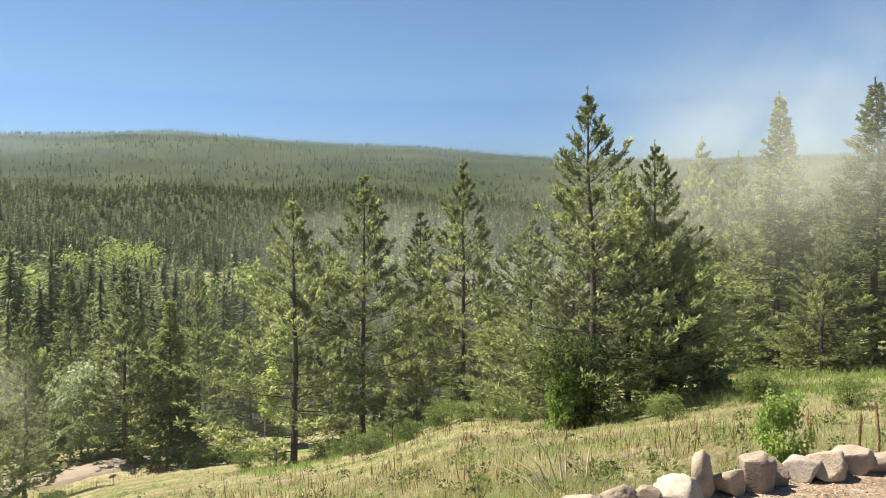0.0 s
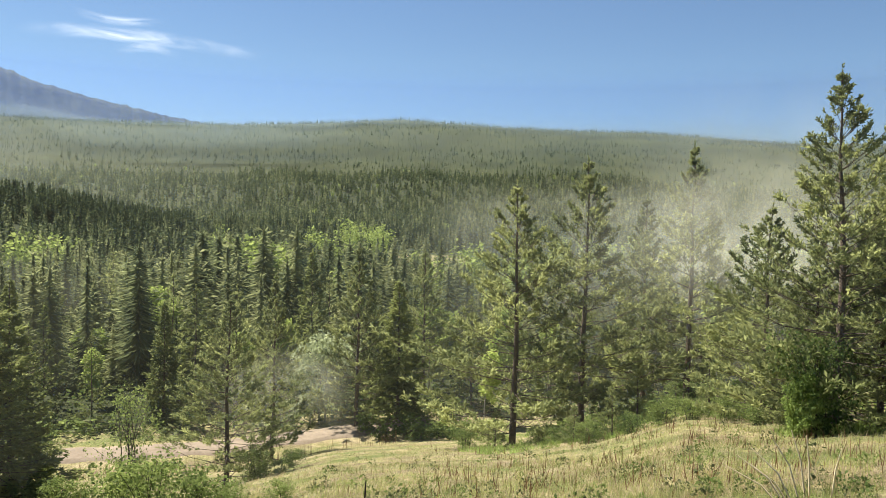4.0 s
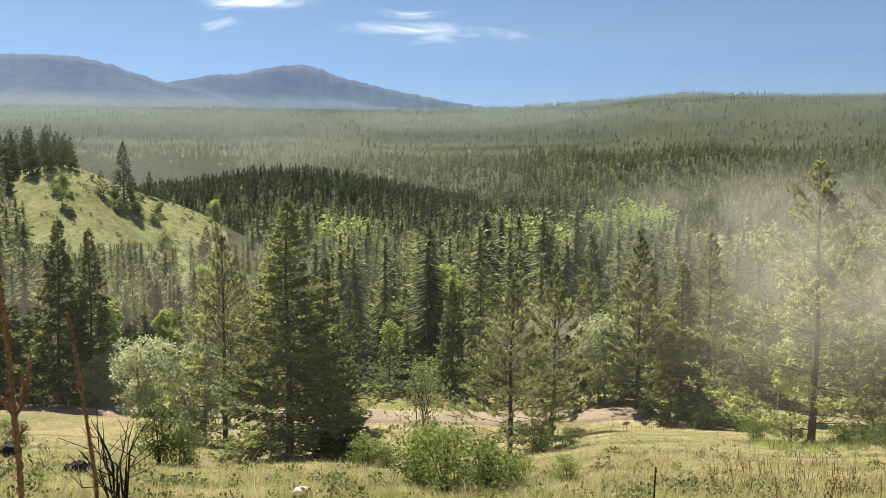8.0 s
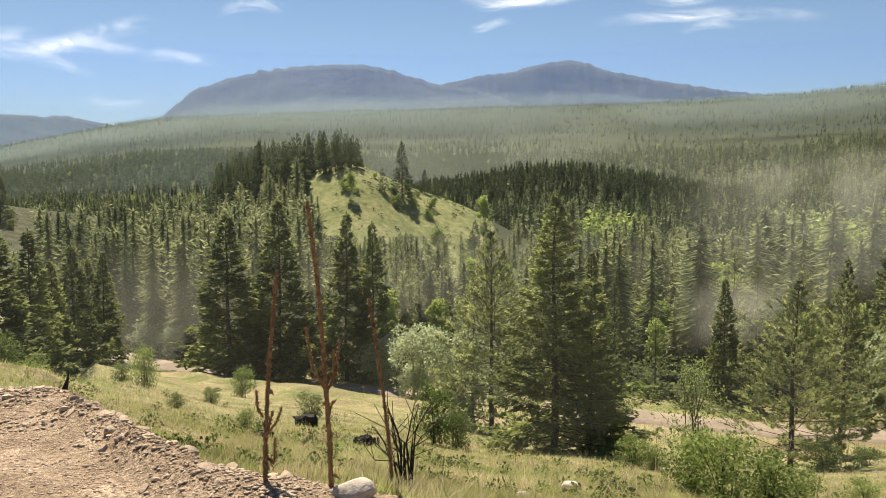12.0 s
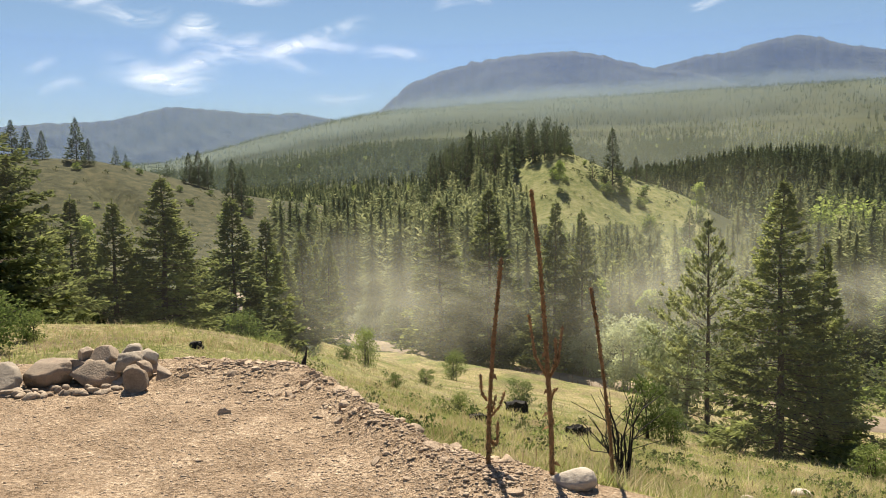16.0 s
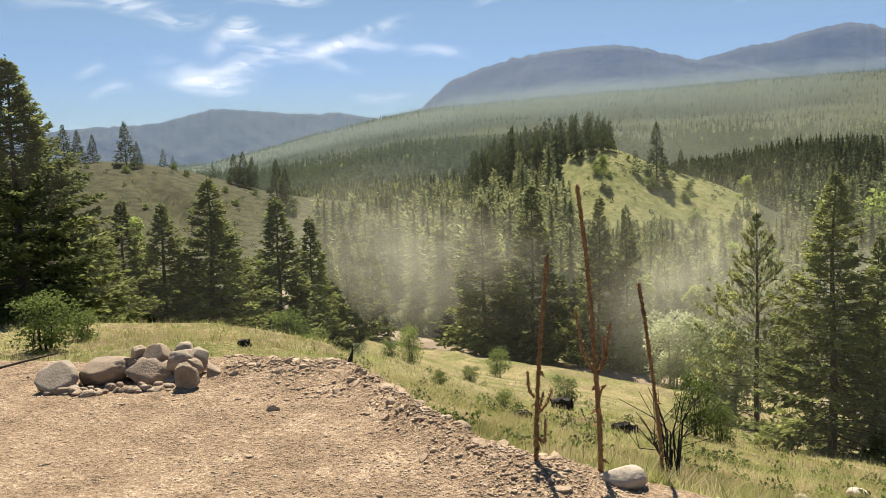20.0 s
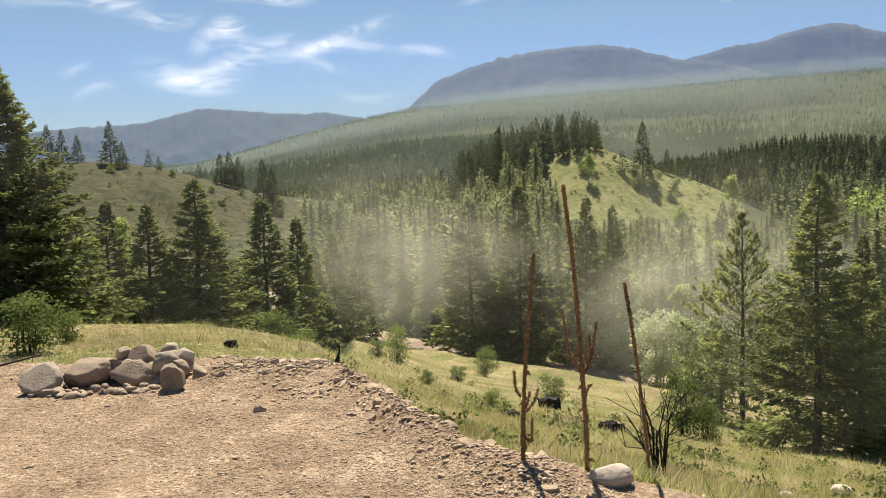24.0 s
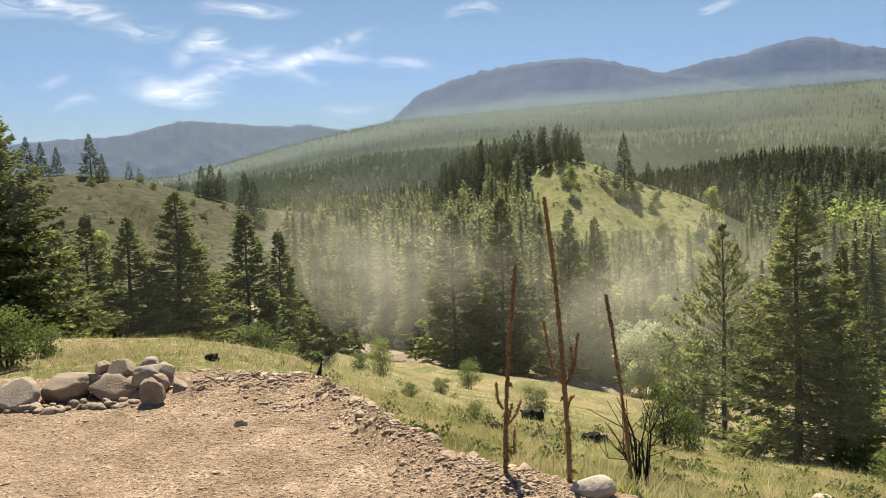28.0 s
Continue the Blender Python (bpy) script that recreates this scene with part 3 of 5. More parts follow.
# ---- the ground ----
def build_ground():
    az = np.radians(np.concatenate([np.arange(-75, 95, 0.5), np.arange(95, 285, 2.5)]))
    rr = np.concatenate([[0.0], np.geomspace(0.6, 3.0, 12)[:-1], np.arange(3.0, 11, 0.14), np.geomspace(11, 60, 64)[:-1], np.geomspace(60, 4400, 110)])
    A, R = np.meshgrid(az, rr, indexing="ij")
    X, Y = R * np.sin(A), R * np.cos(A)
    Z = ground_z(X, Y)
    na, nr = A.shape
    i = (np.arange(na)[:, None] * nr + np.arange(nr - 1)[None]).ravel()
    j = (((np.arange(na) + 1) % na)[:, None] * nr + np.arange(nr - 1)[None]).ravel()
    me = mesh_of("ground", np.stack([X, Y, Z], -1).reshape(-1, 3), np.stack([i, i + 1, j + 1, j], 1), MAT_GROUND, True)
    deg = np.degrees(A)
    deg = np.where(deg > 180, deg - 360, deg)
    d = R - pad_edge(deg)
    lean_to_bank = sstep(deg, -42, -34) * (1 - sstep(deg, -14, -6))
    dirt = 1 - sstep(d, -0.1 + 1.0 * lean_to_bank, 0.45 + 1.25 * lean_to_bank)
    knoll = np.exp(-((deg + 7.2) / 6.3) ** 2 - ((R - 160) / 46) ** 2)
    hill = (1 - sstep(deg, -30, -20)) * np.exp(-((R - 172) / 62) ** 2)
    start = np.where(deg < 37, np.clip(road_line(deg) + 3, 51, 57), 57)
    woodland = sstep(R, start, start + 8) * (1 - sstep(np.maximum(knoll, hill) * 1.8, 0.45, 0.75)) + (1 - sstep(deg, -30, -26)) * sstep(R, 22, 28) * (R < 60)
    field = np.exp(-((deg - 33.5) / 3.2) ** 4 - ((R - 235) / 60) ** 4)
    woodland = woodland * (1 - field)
    dry = np.clip(1.6 * np.maximum(knoll, hill), 0, 1)
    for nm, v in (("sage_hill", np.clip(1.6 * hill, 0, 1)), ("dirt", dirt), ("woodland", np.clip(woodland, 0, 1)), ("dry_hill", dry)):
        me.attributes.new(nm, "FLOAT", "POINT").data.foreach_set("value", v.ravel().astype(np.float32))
    tagged(new("ground", me), "bare levelled dirt pad, grassy slope and wooded valley rising to far hills", "ground", kind="structure")


def build_road():
    az = np.arange(-41, 33.2, 0.25)
    rl = road_line(az)
    c = np.stack([rl * np.sin(np.radians(az)), rl * np.cos(np.radians(az))], 1)
    d = np.gradient(c, axis=0)
    d /= np.linalg.norm(d, axis=1)[:, None]
    n = np.stack([-d[:, 1], d[:, 0]], 1)
    offs = np.array([-1.35, -1.05, -0.7, -0.25, 0.25, 0.7, 1.05, 1.35])
    lift = np.array([-0.25, 0.03, 0.0, 0.05, 0.05, 0.0, 0.03, -0.25])
    P = c[:, None] + n[:, None] * (offs[None, :, None] * (1 + 0.1 * np.sin(az * 2.1))[:, None, None])
    z = np.full(P.shape[:2], -12.02) + lift[None] + 0.02 * np.sin(az * 9)[:, None]
    m, k = z.shape
    i = (np.arange(m - 1)[:, None] * k + np.arange(k - 1)[None]).ravel()
    me = mesh_of("road", np.concatenate([P, z[..., None]], 2).reshape(-1, 3), np.stack([i, i + 1, i + k + 1, i + k], 1), MAT_ROAD, True)
    tagged(new("road", me), "pale dusty gravel road along the foot of the slope", "road", kind="structure")


def mountain(name, label, bearings, tangents, dist, deep, seed):
    """A far mountain: its crest by bearing, flanks that run down towards the valley."""
    az = np.arange(bearings[0], bearings[-1], 0.12)
    top = np.interp(az, bearings, tangents)
    ker = np.hanning(7)
    top = np.convolve(np.pad(top, 3, "edge"), ker / ker.sum(), "valid") * dist
    rs = np.random.RandomState(seed)
    top = top + np.convolve(rs.normal(size=len(az) + 2), np.ones(3) / 3, "valid") * dist * 0.0011
    f = np.linspace(0, 1, 26)
    R = dist - deep * (1 - f)[None] + 0 * az[:, None]
    A = np.radians(az)[:, None] + 0 * R
    X, Y = R * np.sin(A), R * np.cos(A)
    gul = soft_noise(X, Y, 420, seed) * 0.09 + soft_noise(X, Y, 170, seed + 1) * 0.05
    Z = -40 + (top[:, None] + 40) * np.clip(f[None] ** 1.25 + gul * 4 * (f * (1 - f))[None], 0, 1.0)
    Xb, Yb = X[:, -1:] * 1.06, Y[:, -1:] * 1.06
    X, Y, Z = np.concatenate([X, Xb], 1), np.concatenate([Y, Yb], 1), np.concatenate([Z, np.full((len(az), 1), -40.0)], 1)
    m, k = Z.shape
    i = (np.arange(m - 1)[:, None] * k + np.arange(k - 1)[None]).ravel()
    me = mesh_of(name, np.stack([X, Y, Z], -1).reshape(-1, 3), np.stack([i, i + k, i + k + 1, i + 1], 1), MAT_MOUNTAIN, True)
    tagged(new(name, me), label, "mountain", kind="structure")


def sheet(name, mat, az0, az1, r, z0, z1, bulge, na=24, nz=8, lean=0.0):
    """A thin curved curtain of haze or cloud, upright round the valley, with its origin at its middle; without z0 it stands on the ground, without z1 it reaches up to the far slope's crest."""
    a = np.radians(np.linspace(az0, az1, na + 1))
    v = np.linspace(0, 1, nz + 1)
    A, V = np.meshgrid(a, v, indexing="ij")
    D = np.degrees(A)
    top = r * (foot_crest(D) + 0.006 + 0.016 * sstep(D, -24, -19) * (1 - sstep(D, 4, 12))) if z1 is None else z1
    foot = ground_z(r * np.sin(A), r * np.cos(A)) - 3 if z0 is None else z0
    R = r + bulge * np.sin(math.pi * V) - lean * (top - foot) * (V - 0.5)
    P = np.stack([R * np.sin(A), R * np.cos(A), foot + (top - foot) * V], -1).reshape(-1, 3)
    mid = P.mean(0)
    k = nz + 1
    i = (np.arange(na)[:, None] * k + np.arange(nz)[None]).ravel()
    uv = np.stack([(A - a[0]) / (a[-1] - a[0]), V], -1).reshape(-1, 2)
    me = mesh_of(name, P - mid, np.stack([i, i + 1, i + k + 1, i + k], 1), mat, True, uv)
    ob = new(name, me)
    ob.location = mid
    return ob


build_ground()
build_road()
mountain("mountain_broad", "broad wooded mountain with a flat shoulder, blue with distance", (-26, -24.5, -23, -21.4, -19.2, -16.9, -14.5, -11.9, -10.2, -8.8, -6.8, -4.5, -2, 1, 6, 12),
         (.060, .072, .088, .1128, .127, .1373, .144, .1482, .148, .1447, .135, .124, .118, .10, .08, .05), 3900, 1500, 21)
mountain("mountain_peaked", "peaked wooded mountain behind the valley, blue with distance", (-10, -6, -4.5, -1.3, 0.2, 1.5, 3.4, 4.9, 5.8, 7.0, 10.9, 15.5, 19, 24),
         (.09, .115, .124, .1357, .137, .1437, .1495, .1513, .147, .1376, .1224, .1079, .098, .07), 4300, 1500, 22)
mountain("mountain_far", "low far mountain range, pale blue with distance", (-75, -60, -52, -47.9, -45.3, -43, -40.8, -38.6, -37.6, -36.8, -34.5, -32.3, -30.5, -29.2, -26.8, -24, -18),
         (.05, .055, .057, .0593, .0649, .066, .0703, .0825, .085, .0845, .081, .0785, .077, .0785, .0707, .06, .03), 4700, 900, 23)

# ---- trees ----
PINES = [conifer_kind(100 + k, 10, w, bare, 120, 10, 3, 10, 0.25, "pine", 0.13, MAT_PINE) for k, (w, bare) in enumerate(((3.9, .05), (3.6, .07), (3.7, .03), (2.7, .09)))]
BUSHY_PINES = [conifer_kind(110 + k, 10, w, .03, 150, 10, 3, 8, 0.24, "pine", 0.13, MAT_PINE) for k, w in enumerate((3.5, 3.2))]
SAPLINGS = [conifer_kind(120 + k, 10, w, .02, 36, 6, 2, 6, 0.9, "pine", 0.16, MAT_PINE) for k, w in enumerate((3.0, 2.6, 3.2))]
SPRUCES = [conifer_kind(200 + k, 10, w, bare, 230, 12, 3, 5, 0.26, "spruce", 0.14, MAT_SPRUCE) for k, (w, bare) in enumerate(((2.7, .02), (2.3, .03), (2.4, .03)))]
WIDE_SPRUCE = conifer_kind(210, 10, 3.6, .02, 270, 13, 4, 4, 0.32, "spruce", 0.16, MAT_SPRUCE)
LONE_FIR = conifer_kind(215, 10, 1.9, .04, 170, 6, 1, 5, 0.5, "spruce", 0.12, MAT_FIR_DARK)
TALL_SPRUCES = [conifer_kind(220 + k, 10, w, .03, 170, 8, 3, 4, 0.40, "spruce", 0.12, MAT_SPRUCE) for k, w in enumerate((2.3, 1.9, 2.1))]
MID_PINES = [conifer_kind(300 + k, 10, w, .12, 66, 6, 1, 6, 0.50, "pine", 0.10, MAT_PINE) for k, w in enumerate((2.6, 2.2, 2.9))]
MID_SPRUCES = [conifer_kind(320 + k, 10, w, .04, 66, 6, 1, 5, 0.56, "spruce", 0.10, MAT_SPRUCE) for k, w in enumerate((2.4, 2.0, 2.6))]
DARK_FIRS = [conifer_kind(340 + k, 10, w, .03, 72, 5, 1, 4, 0.74, "spruce", 0.12, MAT_FIR_DARK) for k, w in enumerate((2.1, 1.7))]
ASPENS = [broadleaf_kind(400 + k, 9, 1.9, 0.09, MAT_ASPEN, MAT_PALE_BARK, 1500, 0.40) for k in range(2)]
SILVERS = [broadleaf_kind(420 + k, 5, 1.9, 0.05, MAT_SILVER, MAT_PALE_BARK, 7600, 0.15, 0.08, 6) for k in range(2)]
SHRUBS = [broadleaf_kind(440 + k, 2, 0.95, 0.018, MAT_SHRUB, MAT_TWIG, 3000, 0.09, 0.04, 7) for k in range(2)]
AIRY_SHRUB = broadleaf_kind(480, 2, 0.75, 0.016, MAT_SHRUB, MAT_TWIG, 1500, 0.065, 0.10, 8)
LEAFY_WEED = broadleaf_kind(470, 2, 0.62, 0.014, MAT_WEED, MAT_WEED, 4600, 0.085, 0.02, 10)
BUSHES = [broadleaf_kind(460 + k, 2, 1.0, 0.02, MAT_SHRUB, MAT_TWIG, 420, 0.26, 0.04, 3) for k in range(2)]
taken = []


def hero(kind, az, r, h, label, turn, squash=1.0, name="pine_tree", category="pine tree", group=""):
    taken.append((az, r))
    return plant_tree(name, kind, at_bearing(az, r, -0.05), turn, h / 10, label, category, group, squash)


# pines on the slope before the valley
hero(PINES[0], 39.9, 34, 11.3, "open-crowned lodgepole pine with dead lower branches on the slope", 0.4, 1.1)
hero(PINES[1], 44.9, 36, 12.4, "tall slender lodgepole pine with a clear trunk on the slope", 1.7, 1.05)
hero(PINES[3], 51.6, 38, 12.0, "thin lodgepole pine with a crooked bare top", 2.2)
hero(PINES[3], 48.7, 46, 12.4, "slim pine standing behind the front pines", 0.9)
hero(BUSHY_PINES[0], 61.2, 19, 7.7, "bushy wide pine, thick to the ground, on the slope", 4.1, 1.1)
hero(BUSHY_PINES[1], 59.7, 20, 4.6, "bushy pine filling the foot of the tall pine", 1.1, 1.1)
hero(BUSHY_PINES[1], 63.6, 20.4, 6.0, "bushy pine filling the clump", 2.6, 1.0)
hero(SPRUCES[2], 67.0, 20.5, 4.4, "dark young spruce at the edge of the clump", 0.6, 1.2, "spruce_tree", "spruce tree")
hero(BUSHY_PINES[0], 65.3, 19.6, 6.3, "dense dark pine crowding its taller neighbour", 5.0, 1.05)
hero(PINES[0], 65.7, 34, 9.6, "pine behind the bushy pines, pale with dust", 0.2)
hero(PINES[1], 56.7, 24, 6.1, "small open pine at the edge of the clump", 3.3, 1.15)
hero(PINES[3], 68.0, 42, 11.8, "slim pine pale with dust", 1.1)
hero(PINES[1], 70.1, 38, 9.8, "slim pine pale with dust", 3.9)
hero(SPRUCES[1], 72.9, 30, 9.6, "tall pointed spruce veiled by dust", 0.5, 1.0, "spruce_tree", "spruce tree")
hero(SPRUCES[0], 78.4, 26, 8.2, "large spruce at the top of the slope", 2.5, 1.2, "spruce_tree", "spruce tree")
hero(PINES[1], 75.8, 24, 4.1, "young pine at the top of the slope", 2.0, 1.1)
for az, r, h in ((44.2, 28, 1.3), (46.9, 27, 1.7), (51.2, 27, 1.5), (53.4, 26, 2.0), (55.6, 25, 1.4), (38.6, 33, 1.6)):
    hero(SAPLINGS[int(az) % 3], az, r, h, "young bushy pine at the lower edge of the meadow", az, 1.25, "pine_sapling", "sapling", "pine saplings")
hero(SAPLINGS[0], 48.6, 33, 2.6, "waist-high pine sapling in the grass", 1.2, 1.2, "pine_sapling", "sapling")
hero(BUSHY_PINES[0], 19.6, 27.8, 6.5, "young bushy pine growing on the slope", 0.8, 1.2)
hero(PINES[3], 22.6, 45, 10.3, "tall pine at the roadside", 4.0, 0.9)
hero(PINES[3], 28.4, 51, 11.8, "pine on the far edge of the road", 2.8, 0.95)
hero(TALL_SPRUCES[1], 31.4, 53, 9.5, "dark spruce on the far edge of the road", 0.3, 1.15, "spruce_tree", "spruce tree")
hero(TALL_SPRUCES[0], 25.1, 61, 11.4, "spruce in the first row of the woods", 2.3, 0.9, "spruce_tree", "spruce tree")
hero(PINES[3], 33.2, 60, 11.6, "slim pine in the first row of the woods", 1.3, 1.0)
hero(TALL_SPRUCES[2], 15.3, 55, 8.2, "slim spruce just beyond the road", 3.1, 0.9, "spruce_tree", "spruce tree")
hero(SPRUCES[0], 4.1, 20.5, 6.8, "big dense spruce, dark on its shaded side, on the slope", 1.0, 1.16, "spruce_tree", "spruce tree")
hero(SPRUCES[2], 6.4, 21.5, 5.6, "dense spruce growing beside a taller one", 2.2, 0.95, "spruce_tree", "spruce tree")
hero(PINES[0], -0.7, 37, 9.9, "sparse pine with upswept branches behind the spruce", 2.1, 1.0)
hero(TALL_SPRUCES[2], -19.4, 57.5, 11.8, "tall dark spruce beyond the road", 0.7, 1.45, "spruce_tree", "spruce tree")
hero(TALL_SPRUCES[1], -15.9, 57, 13.0, "tall narrow spruce beyond the road", 1.9, 1.15, "spruce_tree", "spruce tree")
hero(TALL_SPRUCES[1], -11.2, 57, 12.2, "tall narrow spruce beyond the road", 2.9, 1.0, "spruce_tree", "spruce tree")
hero(TALL_SPRUCES[2], -9.3, 58, 11.6, "tall narrow spruce beyond the road", 3.6, 0.9, "spruce_tree", "spruce tree")
hero(TALL_SPRUCES[0], -15.2, 54.6, 4.2, "small dark spruce at the road's edge", 4.4, 1.2, "spruce_tree", "spruce tree")
for az, r, h, sq, k in ((-50.2, 17.5, 5.5, 1.1, 0), (-48.8, 24, 6.6, 1.25, 2), (-47.4, 22, 4.5, 1.2, 1), (-44.1, 27, 5.8, 1.15, 1), (-41.6, 28, 6.1, 1.2, 2), (-38.7, 29, 7.2, 1.3, 0), (-37.6, 31, 6.4, 1.1, 1),
                        (-33.9, 36, 8.5, 1.15, 2), (-31.6, 42, 8.8, .95, 1), (-29.2, 50, 8.0, .95, 0), (-36.0, 44, 7.2, 1.0, 2), (-27.4, 56, 7.5, .85, 1), (-42.8, 33, 6.2, 1.1, 0), (-46.0, 30, 6.0, 1.2, 0), (-51.5, 22, 6.2, 1.3, 2),
                        (-40.2, 36, 6.4, 1.1, 2), (-35.0, 40, 6.8, 1.0, 0), (-32.6, 46, 7.6, .9, 2), (-30.4, 47, 7.4, .85, 1), (-28.3, 58, 7.2, .9, 0), (-45.2, 25, 4.4, 1.2, 2)):
    hero(WIDE_SPRUCE if r < 18 else (SPRUCES if r < 30 else TALL_SPRUCES)[k], az, r, h, "dark spruce behind the grassy brow", az, sq * (1.2 if r > 25 else 1.1), "spruce_tree", "spruce tree", "spruces behind the brow")
hero(LONE_FIR, -7.2, 160, 11.2, "lone dark fir on top of the grassy knoll", 0.3, 1.1, "fir_tree", "fir tree")

rs = np.random.RandomState(7)


def free(az, r, gap):
    x, y = r * math.sin(radians(az)), r * math.cos(radians(az))
    return all((x - q * math.sin(radians(p))) ** 2 + (y - q * math.cos(radians(p))) ** 2 > gap * gap for p, q in taken[-400:])


def wood_edge(az):
    """Where the woods begin: at the road, or at the foot of the slope past its end."""
    return road_line(az) if az < 33.5 else 52.0


def open_land(az, r):
    """The bare sides of the knoll and of the long hill."""
    knoll = math.exp(-((az + 5.6) / 5.6) ** 2 - ((r - 158) / 36) ** 2) > 0.4 and r < 176
    hill = az < -24 and 112 < r < 240
    return knoll or hill


def under_view(az, r, h):
    """Trees before the grassy knoll stay low enough to leave its side in view."""
    if -13 < az < 0.5 and r < 172:
        return min(h, 1.6 - 0.058 * r - float(ground_z(r * math.sin(radians(az)), r * math.cos(radians(az)))))
    return h


# grove on the knoll and scattered firs on the long hill
for k in range(84):
    az, r = rs.uniform(-20, -10.2), rs.uniform(164, 192)
    tall = 1.6 + r * math.tan(radians(float(np.interp(az, (-20, -17.5, -14, -11.5, -10.2), (1.6, 2.8, 3.8, 4.1, 3.6))))) - at_bearing(az, r).z
    hero(DARK_FIRS[k % 2], az, r, min(16, max(6, tall * rs.uniform(.72, 1.0))), "dark fir in the grove on the knoll", rs.uniform(0, 6), rs.uniform(.85, 1.1), "fir_tree", "fir tree", "grove on the knoll")
for az, r, h in ((-46.4, 186, 7), (-47.2, 190, 8.5), (-45.5, 186, 6), (-43.5, 182, 9.2), (-42.8, 178, 5.5), (-41.2, 188, 4), (-40.6, 190, 3), (-38.0, 186, 3.4), (-36.6, 184, 7), (-36.0, 184, 8),
                 (-35.4, 184, 7.4), (-33.8, 168, 9.5), (-33.2, 164, 9), (-26.0, 178, 4.5), (-24.3, 170, 8.5), (-21.5, 188, 5), (-29.5, 182, 3.4), (-18.5, 186, 5.6), (-17.8, 188, 6), (-16.6, 186, 6.4), (-8.6, 158, 4.5), (-5.6, 172, 5.2), (-4.9, 174, 4.6), (-2.0, 140, 6.5)):
    hero(LONE_FIR if h > 5 else DARK_FIRS[int(-az) % 2], az, r, h * 0.98, "small dark fir on the dry grassy hill", az, 1.3, "fir_tree", "fir tree", "firs on the dry hills")

# woods of the valley floor: single trees near, joined woods further off
count = 0
for k in range(2400):
    az = rs.uniform(-33, 84)
    r = 1 / rs.uniform(1 / 125.0, 1 / 53.0)
    if count >= 190 or (az > 38 and r < 62) or abs(r - road_line(az)) < 5 or not free(az, r, 2.6) or (az < -20 and r < road_line(az) + 6) or open_land(az, r) or r < wood_edge(az):
        continue
    u = rs.rand()
    if u < 0.2:
        kind, nm, lab, h = ASPENS[count % 2], "aspen_tree", "aspen in fresh yellow-green leaf among the conifers", rs.uniform(4.5, 7)
    elif u < 0.55:
        kind, nm, lab, h = MID_PINES[count % 3], "pine_tree", "slim lodgepole pine in the valley woods", rs.uniform(6.5, 9.8)
    else:
        kind, nm, lab, h = MID_SPRUCES[count % 3], "spruce_tree", "pointed spruce in the valley woods", rs.uniform(5.5, 9.5)
    h = under_view(az, r, h)
    if h < 3:
        continue
    hero(kind, az, r, h, lab, rs.uniform(0, 6), rs.uniform(0.8, 1.15), nm, nm.replace("_", " "), "valley woods")
    count += 1


def joined_woods(name, label, kinds, spots, mat, sink=0.3):
    """Many trees in one mesh: each takes one of a few shapes, turned and sized."""
    vs, fs, n = [], [], 0
    spots = [(x, y, under_view(math.degrees(math.atan2(x, y)), math.hypot(x, y), h), sq, k) for x, y, h, sq, k in spots] if "valley" in name or "aspen" in name else spots
    spots = [p for p in spots if p[2] > 2.5 or "woods" not in name]
    heights = ground_z([p[0] for p in spots], [p[1] for p in spots]) - sink
    for (x, y, h, sq, k), z in zip(spots, heights):
        v, f = kinds[k % len(kinds)]
        a = (x * 12.9 + y * 7.7) % 6.283
        c, s = math.cos(a) * sq * h / 10, math.sin(a) * sq * h / 10
        vs.append(np.stack([x + c * v[:, 0] - s * v[:, 1], y + s * v[:, 0] + c * v[:, 1], z + v[:, 2] * h / 10], 1))
        fs.append(f + n)
        n += len(v)
    ob = new(name, mesh_of(name, np.concatenate(vs), np.concatenate(fs), mat))
    return tagged(ob, label, "woods" if "woods" in name else "bushes", kind="stuff")


def far_shape(seed, wide, n, fat=9.5, taper=0.85):
    """A small far conifer: slanting fronds round a stem to a thin tip, with a ragged outline."""
    q = np.random.RandomState(seed)
    i = np.arange(n)
    v = (i + q.rand(n)) / n
    a = i * 2.399 + q.normal(size=n) * 0.5
    z = 0.2 + 9.2 * v
    rad = wide * (1 - v) ** taper * q.uniform(.55, 1.0, n) + 0.15
    thick = (fat / n ** 0.5) * (1.1 - 0.6 * v) * q.uniform(.7, 1.2, n)
    turn = q.uniform(-1, 1, n) * 0.8
    across = np.stack([-np.sin(a) * np.sin(turn), np.cos(a) * np.sin(turn), np.cos(turn)], 1) * (thick * 0.5)[:, None]
    root = np.stack([0 * a, 0 * a, z], 1)
    tip = np.stack([np.cos(a) * rad, np.sin(a) * rad, z - 0.42 * rad * (1 - v) - 0.2], 1)
    vs = np.stack([root + across, tip, root - across], 1).reshape(-1, 3)
    top = np.array([(-.16, 0, 8.4), (.16, 0, 8.4), (0, 0, 10.0), (0, -.16, 8.4), (0, .16, 8.4), (0, 0, 9.9)])
    return np.concatenate([vs, top]), np.arange(3 * n + 6).reshape(-1, 3)


